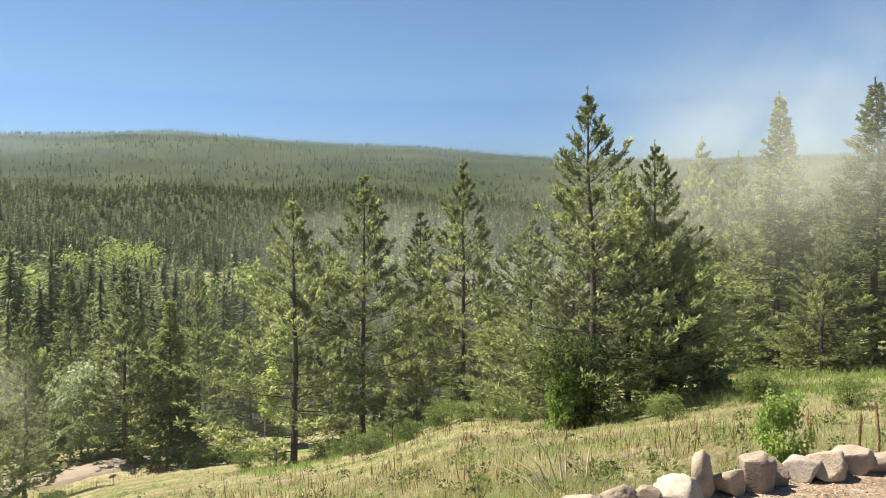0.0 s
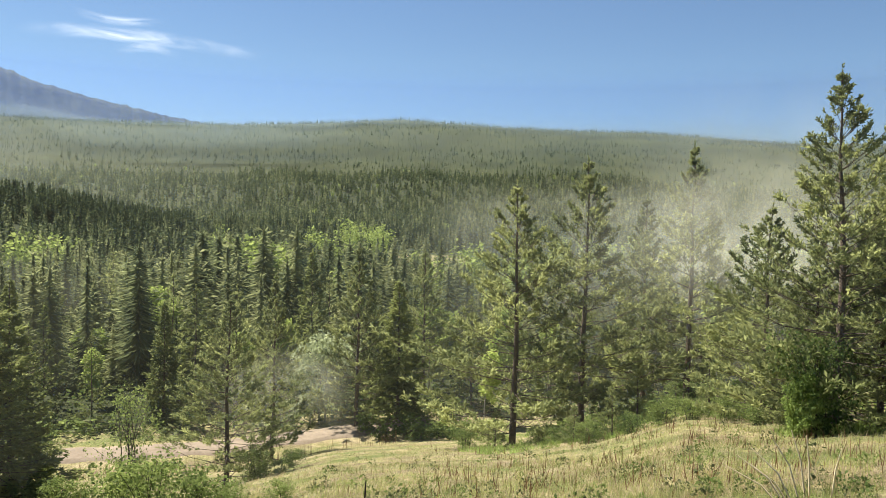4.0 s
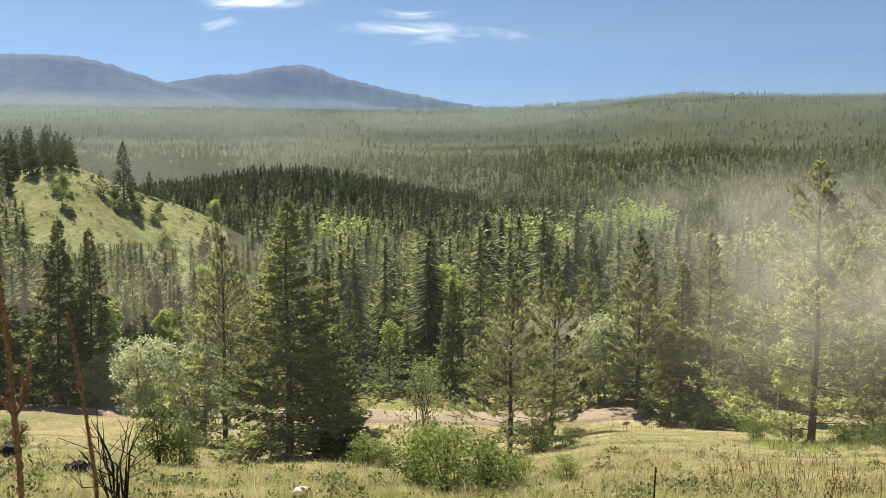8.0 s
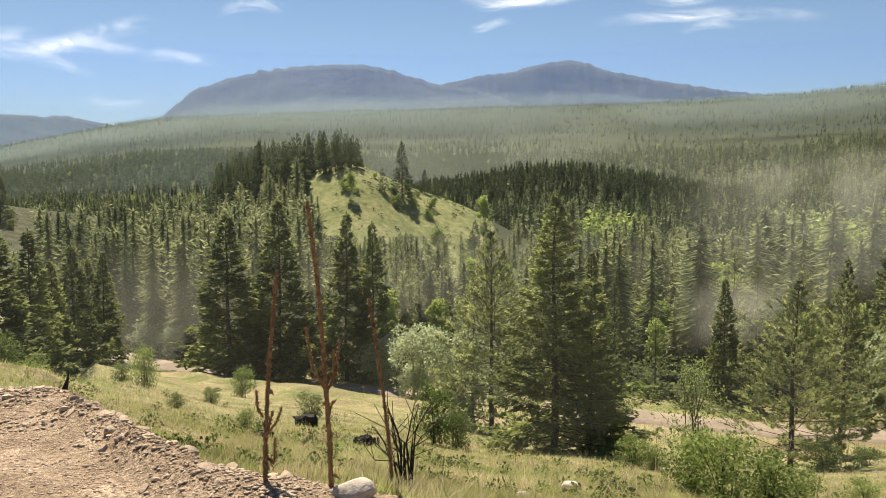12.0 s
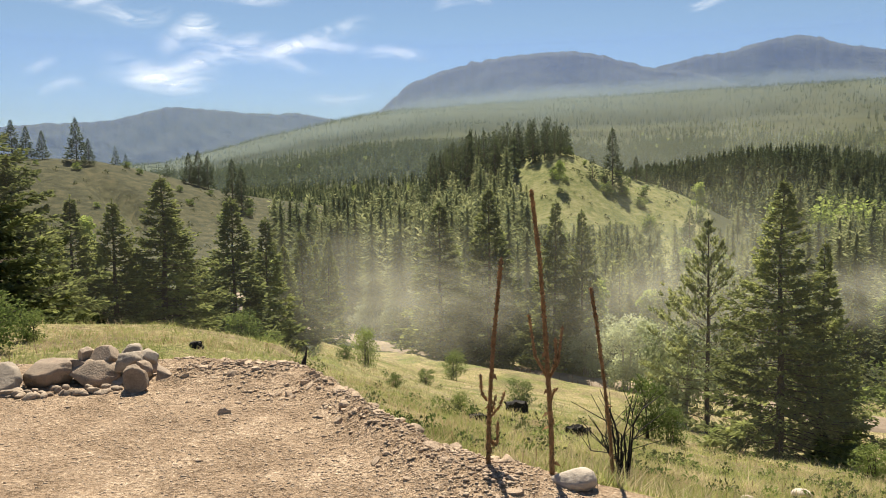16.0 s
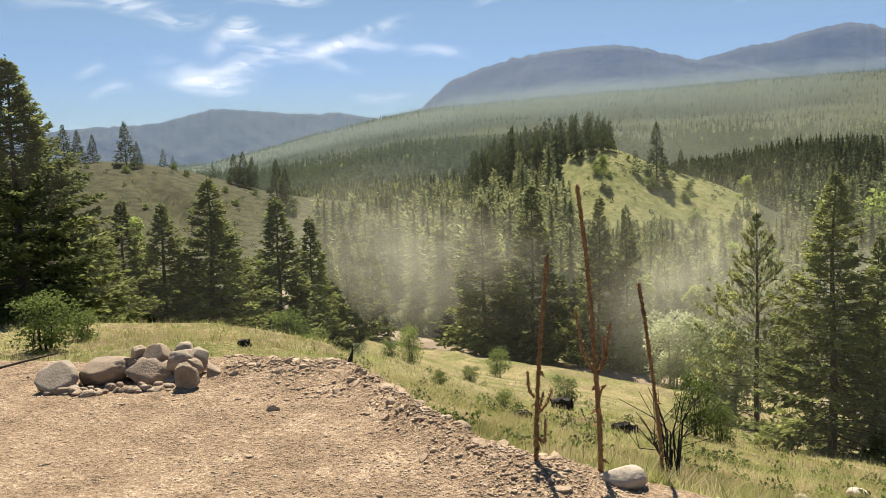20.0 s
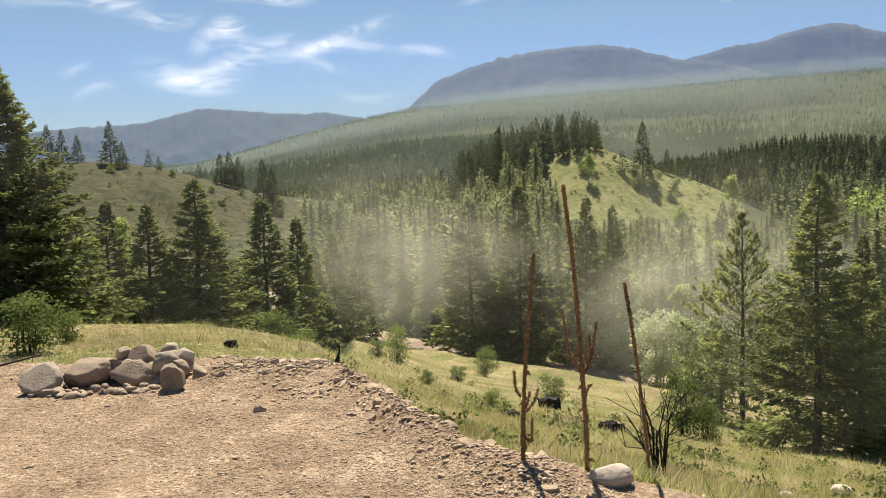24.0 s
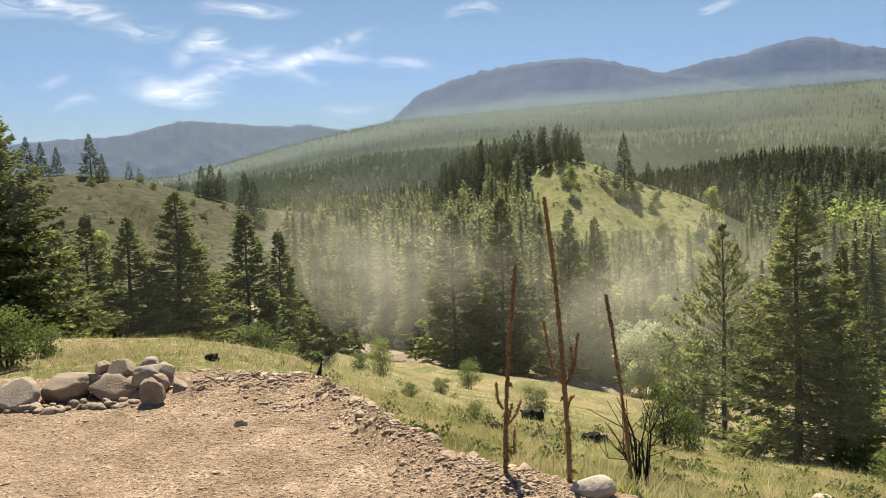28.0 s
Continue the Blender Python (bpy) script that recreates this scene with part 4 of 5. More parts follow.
def wood_shape(seed, wide, bare, taper):
    """A middling conifer for the joined woods: drooping fronds round a thin stem, fringed with loose sprays."""
    q = np.random.RandomState(seed)
    v, f = far_shape(seed, wide, 400, 5.6, taper)
    v[:, 2] = 10 * bare + v[:, 2] * (1 - bare)
    stem = tubes([[((0, 0, -.3), .12), ((.05, 0, 5), .08), ((0, 0.04, 9.6), .02)]], 4)
    n = 150
    u = q.rand(n) ** 1.1
    a = q.uniform(0, 6.283, n)
    rad = wide * (1 - u) ** taper * q.uniform(.5, 1.0, n)
    base = np.stack([np.cos(a) * rad, np.sin(a) * rad, 10 * bare + (1 - bare) * (0.2 + 9.2 * u) - 0.3 * rad * (1 - u)], 1)
    c = blades(base, np.stack([np.cos(a), np.sin(a), 0.7 * u + 0.4 * q.normal(size=n)], 1), q.uniform(.3, .6, n), 0.15, q, 0.1)
    quads = np.concatenate([c[1] + len(v), stem[1] + len(v) + len(c[0])])
    tris = np.concatenate([f, quads[:, :3], quads[:, [0, 2, 3]]])
    return np.concatenate([v, c[0], stem[0]]), tris


WOOD = [wood_shape(560 + k, w, b, p) for k, (w, b, p) in enumerate(((1.7, .20, .5), (1.9, .04, .85), (2.3, .04, 1.05), (1.5, .24, .45), (1.8, .10, .65), (1.6, .04, .9), (1.5, .16, .55)))]
FAR_FINE = [far_shape(500 + k, w, 60, 9.5, p) for k, (w, p) in enumerate(((2.0, .85), (1.4, .55), (2.2, 1.0), (1.6, .65), (1.5, .9)))]
FAR_ROUGH = [far_shape(520 + k, w, 26) for k, w in enumerate((2.0, 1.6, 2.3))]

FAR_COARSE = [far_shape(530 + k, w, 14) for k, w in enumerate((2.2, 1.8, 2.5))]


def lump_shape(seed):
    q = np.random.RandomState(seed)
    return leaf_cloud(seed, [(q.normal() * .7, q.normal() * .7, q.uniform(4, 8.5), q.uniform(1.0, 1.7), 1.2) for _ in range(9)], 300, 0.55)


LUMPS = [lump_shape(540 + k) for k in range(3)]
woods = {"near": [], "dark": [], "aspen": [], "far": [], "slope": []}
for k in range(2900):
    az, r = rs.uniform(-36, 90), 1 / rs.uniform(1 / 430.0, 1 / (66.0 if k % 2 else 110.0))
    if r < wood_edge(az) + 9 or (az > 40 and r < 66) or (-12 < az < 1 and 150 < r < 195):
        continue
    if open_land(az, r) or (az < -24 and 105 < r < 245) or (az > 30 and az < 36.5 and 180 < r < 300):
        continue
    x, y = r * math.sin(radians(az)), r * math.cos(radians(az))
    if az < 1 and 195 < r < 330:
        woods["near"].append((x, y, rs.uniform(6.5, 10), rs.uniform(.9, 1.2), k))
        continue
    dark = (r > 330 and -8 < az < 20) or (az < -8 and r > 160)
    patch = soft_noise(x, y, 60, 44)
    aspen = not dark and az > 1.5 and 105 < r < 300 and patch > 0.14 and rs.rand() < 0.55
    woods["dark" if dark else "aspen" if aspen else "near"].append((x, y, (3.8 + 8.2 * rs.rand() ** 1.5) * (0.95 + 0.35 * patch) * (0.92 if aspen else 1) * (0.7 if -14 < az < 2 and r < 160 else 1), rs.uniform(1.0, 1.45), k))
for k in range(2600):
    az, r = rs.uniform(-38, 2), rs.uniform(200, 560)
    if open_land(az, r) or (az > -12 and r < 210):
        continue
    woods["near"].append((r * math.sin(radians(az)), r * math.cos(radians(az)), rs.uniform(6, 10), rs.uniform(1.2, 1.6), k))
for k in range(2300):
    az, r = rs.uniform(0, 62), rs.uniform(235, 450)
    if (30 < az < 36.5 and r < 300) or (az < 17 and r > 345):
        continue
    woods["near"].append((r * math.sin(radians(az)), r * math.cos(radians(az)), 5 + 7 * rs.rand() ** 1.3, rs.uniform(1.2, 1.75), k))
for k in range(420):
    az, r = rs.uniform(-31, -4), 1 / rs.uniform(1 / 150.0, 1 / 64.0)
    if r < road_line(az) + 7 or open_land(az, r):
        continue
    woods["near"].append((r * math.sin(radians(az)), r * math.cos(radians(az)), rs.uniform(9, 13) * (1 if az < -13 else .7), rs.uniform(.8, 1.15), k))
for k in range(3600):
    az, r = (rs.uniform(-9, 17), rs.uniform(340, 425)) if k < 1150 else (rs.uniform(-37, -3), rs.uniform(560, 690))
    woods["dark" if k < 1150 else "far"].append((r * math.sin(radians(az)), r * math.cos(radians(az)), rs.uniform(8, 12), rs.uniform(1.3, 1.7), k))
for k in range(2600):
    az, r = rs.uniform(-40, 3), rs.uniform(680, 1030)
    woods["far"].append((r * math.sin(radians(az)), r * math.cos(radians(az)), rs.uniform(8, 12), rs.uniform(.9, 1.25), k))
for k in range(600):
    az, r = rs.uniform(-35, 85), rs.uniform(440, 1000)
    x, y = r * math.sin(radians(az)), r * math.cos(radians(az))
    if soft_noise(x, y, 120, 47) > 0.12:
        woods["aspen"].append((x, y, rs.uniform(6, 9), rs.uniform(.9, 1.3), k))
for k in range(17000):
    az = rs.uniform(-6, 92)
    r = math.sqrt(rs.uniform(420.0 ** 2, 960.0 ** 2))
    if az < 16 and r < 640:
        continue
    x, y = r * math.sin(radians(az)), r * math.cos(radians(az))
    woods["far"].append((x, y, 5.5 + 7 * rs.rand() ** 1.4, rs.uniform(1.2, 1.8), k))
for k in range(15000):
    az = rs.uniform(-42, 92)
    r = math.sqrt(rs.uniform(850.0 ** 2, 1800.0 ** 2))
    x, y = r * math.sin(radians(az)), r * math.cos(radians(az))
    if soft_noise(x, y, 330, 45) + 0.4 * soft_noise(x, y, 90, 46) > 0.42 and rs.rand() < 0.7:
        continue
    woods["slope"].append((x, y, 4 + 5 * rs.rand() ** 1.5, rs.uniform(1.1, 1.7), k))
for k in range(1500):
    az = -38 + 130 * (k + rs.rand()) / 1500
    r = rs.uniform(1740, 1815)
    woods["slope"].append((r * math.sin(radians(az)), r * math.cos(radians(az)), 3.5 + 7 * rs.rand() ** 2, rs.uniform(1.0, 1.8), k))
TUFTS = [leaf_cloud(550 + k, [(0, 0, 3.5, 5.0, .75)], 34, 4.2, 0.45) for k in range(3)]
tufts = []
for k in range(460):
    az, r = (rs.uniform(-12, 0), rs.uniform(128, 172)) if k % 2 == 0 else (rs.uniform(-50, -22), rs.uniform(125, 190))
    tufts.append((r * math.sin(radians(az)), r * math.cos(radians(az)), 0.3 + 0.8 * rs.rand() ** 2, 1.0, k))
WEEDS = [leaf_cloud(555 + k, [(0, 0, 3.5, 5.0, .8)], 46, 2.4, 0.5) for k in range(3)]
weeds = []
for k in range(2600):
    az, r = rs.uniform(-30, 82), 1 / rs.uniform(1 / 34.0, 1 / 7.5)
    if r > pad_edge(az) + 1.2 and soft_noise(r * math.sin(radians(az)), r * math.cos(radians(az)), 3, 93) + 0.3 * rs.normal() > 0:
        weeds.append((r * math.sin(radians(az)), r * math.cos(radians(az)), 0.06 + 0.2 * rs.rand() ** 2, rs.uniform(.7, 1.1), k))
joined_woods("weed_clumps", "small leafy green weeds dotting the meadow", WEEDS, weeds[::2], MAT_SHRUB, 0.02)
joined_woods("weed_clumps", "small olive-brown weeds dotting the meadow", WEEDS, weeds[1::2], MAT_SAGE, 0.02)
floor_brush = []
for k in range(1500):
    az, r = rs.uniform(-34, 86), 1 / rs.uniform(1 / 125.0, 1 / 51.0)
    if r > wood_edge(az) + 3 and not open_land(az, r):
        floor_brush.append((r * math.sin(radians(az)), r * math.cos(radians(az)), rs.uniform(.5, 1.5), rs.uniform(1.2, 2.2), k))
joined_woods("forest_undergrowth", "low green brush under the valley woods", WEEDS, floor_brush[::2], MAT_SHRUB, 0.05)
joined_woods("forest_undergrowth", "low brownish brush under the valley woods", WEEDS, floor_brush[1::2], MAT_SAGE, 0.05)
joined_woods("sagebrush", "low tufts of sagebrush dotting the dry grassy hills", TUFTS, tufts, MAT_SAGE)
near_woods = [p for p in woods["near"] if math.hypot(p[0], p[1]) < 165]
deep_woods = [p for p in woods["near"] if math.hypot(p[0], p[1]) >= 165]
joined_woods("valley_woods", "spruce woods on the valley floor", WOOD, near_woods[::2], MAT_WOODS)
joined_woods("valley_woods", "lighter green pine woods on the valley floor", WOOD, near_woods[1::2], MAT_WOODS_LIGHT)
joined_woods("deep_valley_woods", "spruce woods deeper in the valley", FAR_FINE, deep_woods[::2], MAT_FIR_DARK)
joined_woods("deep_valley_woods", "lighter green pine woods deeper in the valley", FAR_FINE, deep_woods[1::2], MAT_WOODS)
joined_woods("aspen_woods", "yellow-green aspens scattered through the valley woods", LUMPS, woods["aspen"], MAT_ASPEN)
joined_woods("ridge_woods", "dark spruce woods on the low ridge", FAR_FINE, woods["dark"], MAT_FIR_DARK)
joined_woods("slope_woods", "dense dark conifer woods on the lower far slope", FAR_ROUGH, [p for k, p in enumerate(woods["far"]) if k % 5 < 3 or p[0] < 0], MAT_FIR_DARK)
joined_woods("slope_woods", "dense green conifer woods on the lower far slope", FAR_ROUGH, [p for k, p in enumerate(woods["far"]) if k % 5 >= 3 and p[0] >= 0], MAT_WOODS)
joined_woods("far_woods", "distant conifer woods up to the skyline", FAR_COARSE, woods["slope"], MAT_FIR_DARK)

# ---- fire ring, rubble and border stones ----
def facing(az, r, lift=0.0):
    """A pose on the ground at a bearing: x to the viewer's right, y away from the viewer."""
    return Matrix.Translation(at_bearing(az, r, lift)) @ pose(0, 0, 0, 0, 0, -az)


RING_AZ, RING_R = -44.05, 6.78
ring = Matrix.Translation(at_bearing(RING_AZ, RING_R)) @ pose(0, 0, 0, 0, 0, 24)
# across, away, up, width, height, depth, tilt of each stone, in metres and degrees
RING_STONES = (
    (-0.54, -0.12, 0.00, 0.29, 0.22, 0.24, 4), (-0.25, 0.05, 0.00, 0.33, 0.24, 0.26, -12), (0.09, 0.05, 0.00, 0.36, 0.19, 0.26, 7), (0.16, 0.14, 0.15, 0.24, 0.18, 0.20, 18),
    (0.00, 0.17, 0.20, 0.12, 0.12, 0.11, 0), (-0.06, 0.10, 0.13, 0.16, 0.13, 0.15, -10), (0.34, 0.08, 0.09, 0.21, 0.21, 0.18, 12), (0.37, 0.20, 0.23, 0.18, 0.11, 0.15, 10),
    (0.50, 0.14, 0.16, 0.15, 0.12, 0.14, -6), (0.45, 0.02, 0.05, 0.14, 0.16, 0.13, 25), (0.54, -0.28, 0.00, 0.165, 0.22, 0.13, -16), (0.63, 0.00, 0.02, 0.13, 0.15, 0.12, 18),
    (0.32, -0.03, 0.00, 0.19, 0.09, 0.14, 0), (0.34, 0.20, 0.00, 0.25, 0.22, 0.20, 5), (0.48, 0.15, 0.00, 0.20, 0.16, 0.18, 0), (0.02, 0.20, 0.00, 0.24, 0.20, 0.18, 0), (0.54, 0.06, 0.00, 0.16, 0.10, 0.14, 0),
    (-0.44, -0.22, 0.00, 0.17, 0.10, 0.14, 6), (-0.54, -0.27, 0.00, 0.08, 0.06, 0.07, 0), (-0.37, 0.12, 0.00, 0.15, 0.13, 0.12, 0), (0.20, 0.20, 0.08, 0.18, 0.14, 0.16, 0))
for k, (x, y, z, w, h, d, tilt) in enumerate(RING_STONES):
    s = new("fire_ring_stone", stone_mesh("fire_ring_stone", MAT_STONE_GREY if k in (0, 6, 7, 8, 12) else MAT_STONE, 700 + k, w / 1.68, d / 1.6, h / 1.8, 4, 0.22, 0.12, 6))
    s.matrix_basis = ring @ pose(x * 0.98, y, z * 0.78 - 0.025, tilt * 0.3, tilt, (12, -15, 4, 170, -8)[k % 5])
    tagged(s, "rounded pale granite boulder piled in the fire ring", "stone", "fire ring stones")
low = np.random.RandomState(77)
for k in range(40):
    x = -0.52 + 1.02 * (k + low.rand()) / 40
    w, h = low.uniform(.055, .13), low.uniform(.035, .065)
    s = new("fire_ring_stone", stone_mesh("fire_ring_stone", MAT_STONE, 740 + k, w / 1.9, w / 2.5, h / 1.75, 2, 0.25))
    s.matrix_basis = ring @ pose(x, -0.31 + 0.10 * abs(x) + low.normal() * 0.05 + (0.12 if k % 3 == 0 else 0), -0.012, low.uniform(-12, 12), low.uniform(-12, 12), low.uniform(0, 360))
    tagged(s, "small flat stone at the front of the fire ring", "stone", "fire ring stones")

# border of stones along the pad
BORDER = ((62.6, 4.75, .25, .17), (65.0, 4.9, .20, .21), (66.9, 5.0, .16, .16), (69.0, 5.1, .30, .20), (69.9, 5.36, .16, .30), (71.6, 5.45, .20, .21),
          (73.2, 5.6, .27, .30), (74.7, 5.75, .13, .23), (76.0, 5.95, .23, .18), (77.2, 6.05, .25, .23), (78.6, 6.25, .24, .22), (79.9, 6.35, .21, .18), (81.4, 6.6, .22, .24), (83.0, 6.8, .24, .2),
          (60.2, 4.7, .16, .13), (58.6, 4.65, .12, .10))
for k, (az, r, w, h) in enumerate(BORDER):
    s = new("border_stone", stone_mesh("border_stone", MAT_STONE_GREY if k % 5 == 3 else MAT_STONE, 800 + k, w / 2.0, w / 2.2, h / 1.95, 4, 0.22, 0.2, 5))
    s.matrix_basis = facing(az, r, -0.02) @ pose(0, 0, 0, 0, (-7, 5, 0, 9)[k % 4], (0, 25, 170, -20, 200)[k % 5])
    tagged(s, "tall upright pale boulder in the stone border of the pad" if h > 0.27 and w < .2 else "rounded pale boulder in the stone border of the pad", "stone", "border stones")
for az, r, w, h, lab in ((-9.7, 4.0, .215, .115, "smooth white boulder at the foot of the mullein stalks"), (-3.1, 4.5, .17, .08, "half-buried pale stone in the grass"),
                         (2.1, 7.3, .13, .09, "pale stone lying in the grass"), (-20.1, 5.35, .12, .17, "upright grey stone on the edge of the rubble bank"),
                         (-20.7, 5.2, .1, .09, "grey stone on the edge of the rubble bank"), (5.5, 8.8, .2, .12, "pale stone lying in the grass")):
    s = new("stone", stone_mesh("stone", MAT_STONE_WHITE if az > -15 else MAT_STONE_GREY, int(900 + az), w / 1.95, w / 2.4, h / 1.9, 4, 0.14, 0.25, 1))
    s.matrix_basis = facing(az, r, -0.015) @ pose(0, 0, 0, 0, 0, 15)
    tagged(s, lab, "stone")

# rubble on the bank: single stones near the rim, gravel between
bank = tagged(new("rubble_bank"), "loose rubble and gravel tipped along the rim of the pad", "rubble bank")
PEBBLES = [stone_mesh("rubble_stone", MAT_RUBBLE, 950 + k, 1, rs.uniform(.55, .85), rs.uniform(.35, .6), 2, 0.3, 0.2, 16) for k in range(9)]
for me in PEBBLES:
    me.polygons.foreach_set("use_smooth", np.zeros(len(me.polygons), dtype=bool))


def bank_spot(q):
    az = q.uniform(-37.5, -13.5)
    lump = 0.5 + 0.5 * math.sin(az * 1.9) * math.sin(az * 0.77 + 1)
    d = q.normal(-0.02, 0.46) + (0.3 if -28 < az < -17 and q.rand() < 0.5 else 0) - (0.7 * q.rand() if -25 < az < -15 and q.rand() < 0.3 else 0) - 0.25 * lump * q.rand()
    return az, float(pad_edge(az)) + d


q = np.random.RandomState(31)
for k in range(300):
    az, r = bank_spot(q)
    while soft_noise(r * math.sin(radians(az)), r * math.cos(radians(az)), 0.7, 92) + 0.3 * q.normal() < 0.0:
        az, r = bank_spot(q)
    s = part("rubble_stone", PEBBLES[k % 9], None, bank)
    a = 0.018 + 0.045 * q.rand() ** 2.2
    s.matrix_basis = Matrix.LocRotScale(at_bearing(az, r, -a * 0.4), Euler(q.uniform(-.5, .5, 3) + np.array([0, 0, q.uniform(0, 6)])), (a, a, a))


def gravel(name, spots, mat, squat=0.55):
    """Very many small stones in one mesh: irregular eight-sided lumps."""
    lump = np.array([(1, 0, 0), (0, 1, 0), (-1, 0, 0), (0, -1, 0), (0.1, 0.1, 1), (0, 0, -1)], float)
    tri = np.array([(0, 1, 4), (1, 2, 4), (2, 3, 4), (3, 0, 4), (1, 0, 5), (2, 1, 5), (3, 2, 5), (0, 3, 5)])
    base = [(lump * (1 + 0.28 * q.normal(size=(6, 1))) + 0.12 * q.normal(size=(6, 3)), tri) for k in range(7)]
    vs, fs, n = [], [], 0
    for k, (p, a) in enumerate(spots):
        v, f = base[k % 7]
        c, s = math.cos(k), math.sin(k)
        w = v * np.array([a, a * 0.8, a * squat])
        vs.append(np.stack([c * w[:, 0] - s * w[:, 1], s * w[:, 0] + c * w[:, 1], w[:, 2]], 1) + np.array(p))
        fs.append(f + n)
        n += len(v)
    return mesh_of(name, np.concatenate(vs), np.concatenate(fs), mat)


def on_ground(az, r, a, dip):
    """Pebbles of half-width a set into the ground."""
    x, y = r * np.sin(np.radians(az)), r * np.cos(np.radians(az))
    return list(zip(np.stack([x, y, ground_z(x, y) + a * dip], 1), a))


n = 7000
az = q.uniform(-38, -13.5, n)
r = pad_edge(az) + q.normal(-0.02, 0.5, n) + np.where((az > -28) & (az < -17) & (q.rand(n) < 0.5), 0.35, 0)
heap = soft_noise(r * np.sin(np.radians(az)), r * np.cos(np.radians(az)), 0.7, 92) + 0.35 * q.normal(size=n) > 0.0
az, r = az[heap], r[heap]
n = len(az)
tagged(part("gravel", gravel("gravel", on_ground(az, r, 0.005 + 0.02 * q.rand(n) ** 2.6, 0.15), MAT_RUBBLE, 0.42), None, bank), kind="stuff")
n = 20000
az = q.uniform(-56, 84, n)
edge = pad_edge(az)
r = np.where(q.rand(n) < 0.6, edge - np.abs(q.normal(0, 1.5, n)), q.uniform(0, 1, n) * (edge - 3.1) + 3.2)
keep = (r > 2.6) & ~((az > -12) & (az < 56) & (r > edge - 0.1))
a = 0.0035 + 0.011 * q.rand(n) ** 3 + np.where(q.rand(n) < 0.006, 0.022 * q.rand(n), 0)
tagged(new("loose_gravel", gravel("loose_gravel", on_ground(az[keep], r[keep], a[keep], 0.1), MAT_RUBBLE, 0.42)), "small stones strewn over the bare dirt pad", "gravel", kind="stuff")
n = 36000
az = np.where(np.arange(n) % 4 > 0, q.uniform(-58, -8, n), q.uniform(55, 86, n))
r = 1 / (q.rand(n) * (1 / 3.2 - 1 / (pad_edge(az) + 0.8)) + 1 / (pad_edge(az) + 0.8))
keep = soft_noise(r * np.sin(np.radians(az)), r * np.cos(np.radians(az)), 1.3, 91) + 0.5 * q.normal(size=n) > 0.05
a = 0.003 + 0.012 * q.rand(n) ** 3
tagged(new("dirt_clods", gravel("dirt_clods", on_ground(az[keep], r[keep], a[keep], 0.05), MAT_CLOD, 0.45)), "crumbly clods of bare earth on the pad", "dirt", kind="stuff")


# ---- dry mullein stalks ----
def stalk(label, az, r, bends, arms, thick):
    """A dead flower stalk: a knobbly main stem and finger-like side spikes. Points are across and up, in metres."""
    st = tagged(new("mullein_stalk"), label, "dead plant", "mullein stalks")
    st.matrix_basis = facing(az, r, -0.03)

    def spike(nm, pts, r0, r1, fuzz):
        p = np.array([(x, 0.012 * math.sin(k * 2.1 + az), z) for k, (x, z) in enumerate(pts)])
        ln = np.linalg.norm(np.diff(p, axis=0), axis=1).sum()
        n = max(6, int(ln / 0.03))
        t = np.linspace(0, 1, n)
        s = np.linspace(0, 1, len(p))
        c = np.stack([np.interp(t, s, p[:, k]) for k in range(3)], 1)
        rad = (r0 + (r1 - r0) * t) * (1 + 0.12 * q.normal(size=n))
        tv, tf = tubes([[(c[k], rad[k]) for k in range(n)] + [(c[-1] + (c[-1] - c[-2]) * 0.3, 0.002)]], 7)
        m = int(ln * fuzz)
        u = q.uniform(0, 1, m)
        b = np.stack([np.interp(u, t, c[:, k]) for k in range(3)], 1)
        a = q.uniform(0, 6.283, m)
        out = np.stack([np.cos(a), np.sin(a), 0.55 + 0.3 * q.normal(size=m)], 1)
        rr = np.interp(u, t, rad)
        bv, bf = blades(b + out * np.array([1, 1, 0]) * (rr * 0.7)[:, None], out, q.uniform(0.005, 0.012, m), 0.008, q)
        part(nm, mesh_of(nm, np.concatenate([tv, bv]), np.concatenate([tf, bf + len(tv)]), MAT_MULLEIN), None, st)
    spike("stem", bends, thick * 1.0, thick * 0.72, 1100)
    for pts in arms:
        spike("side_spike", pts, thick * 0.5, thick * 0.54, 800)
    n = 9
    hgt = np.array([z for _, z in bends])
    zz = q.uniform(0.05, 0.5, n) * hgt[-1]
    xx = np.interp(zz, hgt, [x for x, _ in bends])
    a = q.uniform(0, 6.283, n)
    out = np.stack([np.cos(a), np.sin(a), -0.3 + 0.5 * q.normal(size=n)], 1)
    part("withered_leaf", mesh_of("withered_leaf", *blades(np.stack([xx, 0 * xx, zz], 1), out, q.uniform(.03, .06, n), 0.02, q, 0.3), MAT_MULLEIN), None, st)["kind"] = "stuff"
    return st


stalk("dry brown mullein stalk with short curled side spikes", -15.95, 4.02, ((0, 0), (0.004, .22), (0.02, .5), (0.04, .75), (0.075, 1.09)),
      (((-0.005, .36), (-0.03, .40), (-0.036, .49)), ((0.02, .28), (0.065, .34), (0.085, .40)), ((0.018, .30), (0.03, .34), (0.043, .385)), ((0.02, .15), (0.045, .12), (0.05, .24))), 0.011)
stalk("tallest dry brown mullein stalk with a fork of raised side spikes", -11.3, 4.08, ((0, 0), (-0.004, .25), (-0.018, .52), (-0.035, .8), (-0.06, 1.15), (-0.10, 1.5)),
      (((-0.022, .53), (-0.085, .65), (-0.115, .86)), ((-0.014, .53), (0.03, .62), (0.053, .80)), ((0.0, .56), (0.022, .63), (0.018, .74)), ((-0.008, .40), (0.01, .47), (0.024, .485))), 0.012)
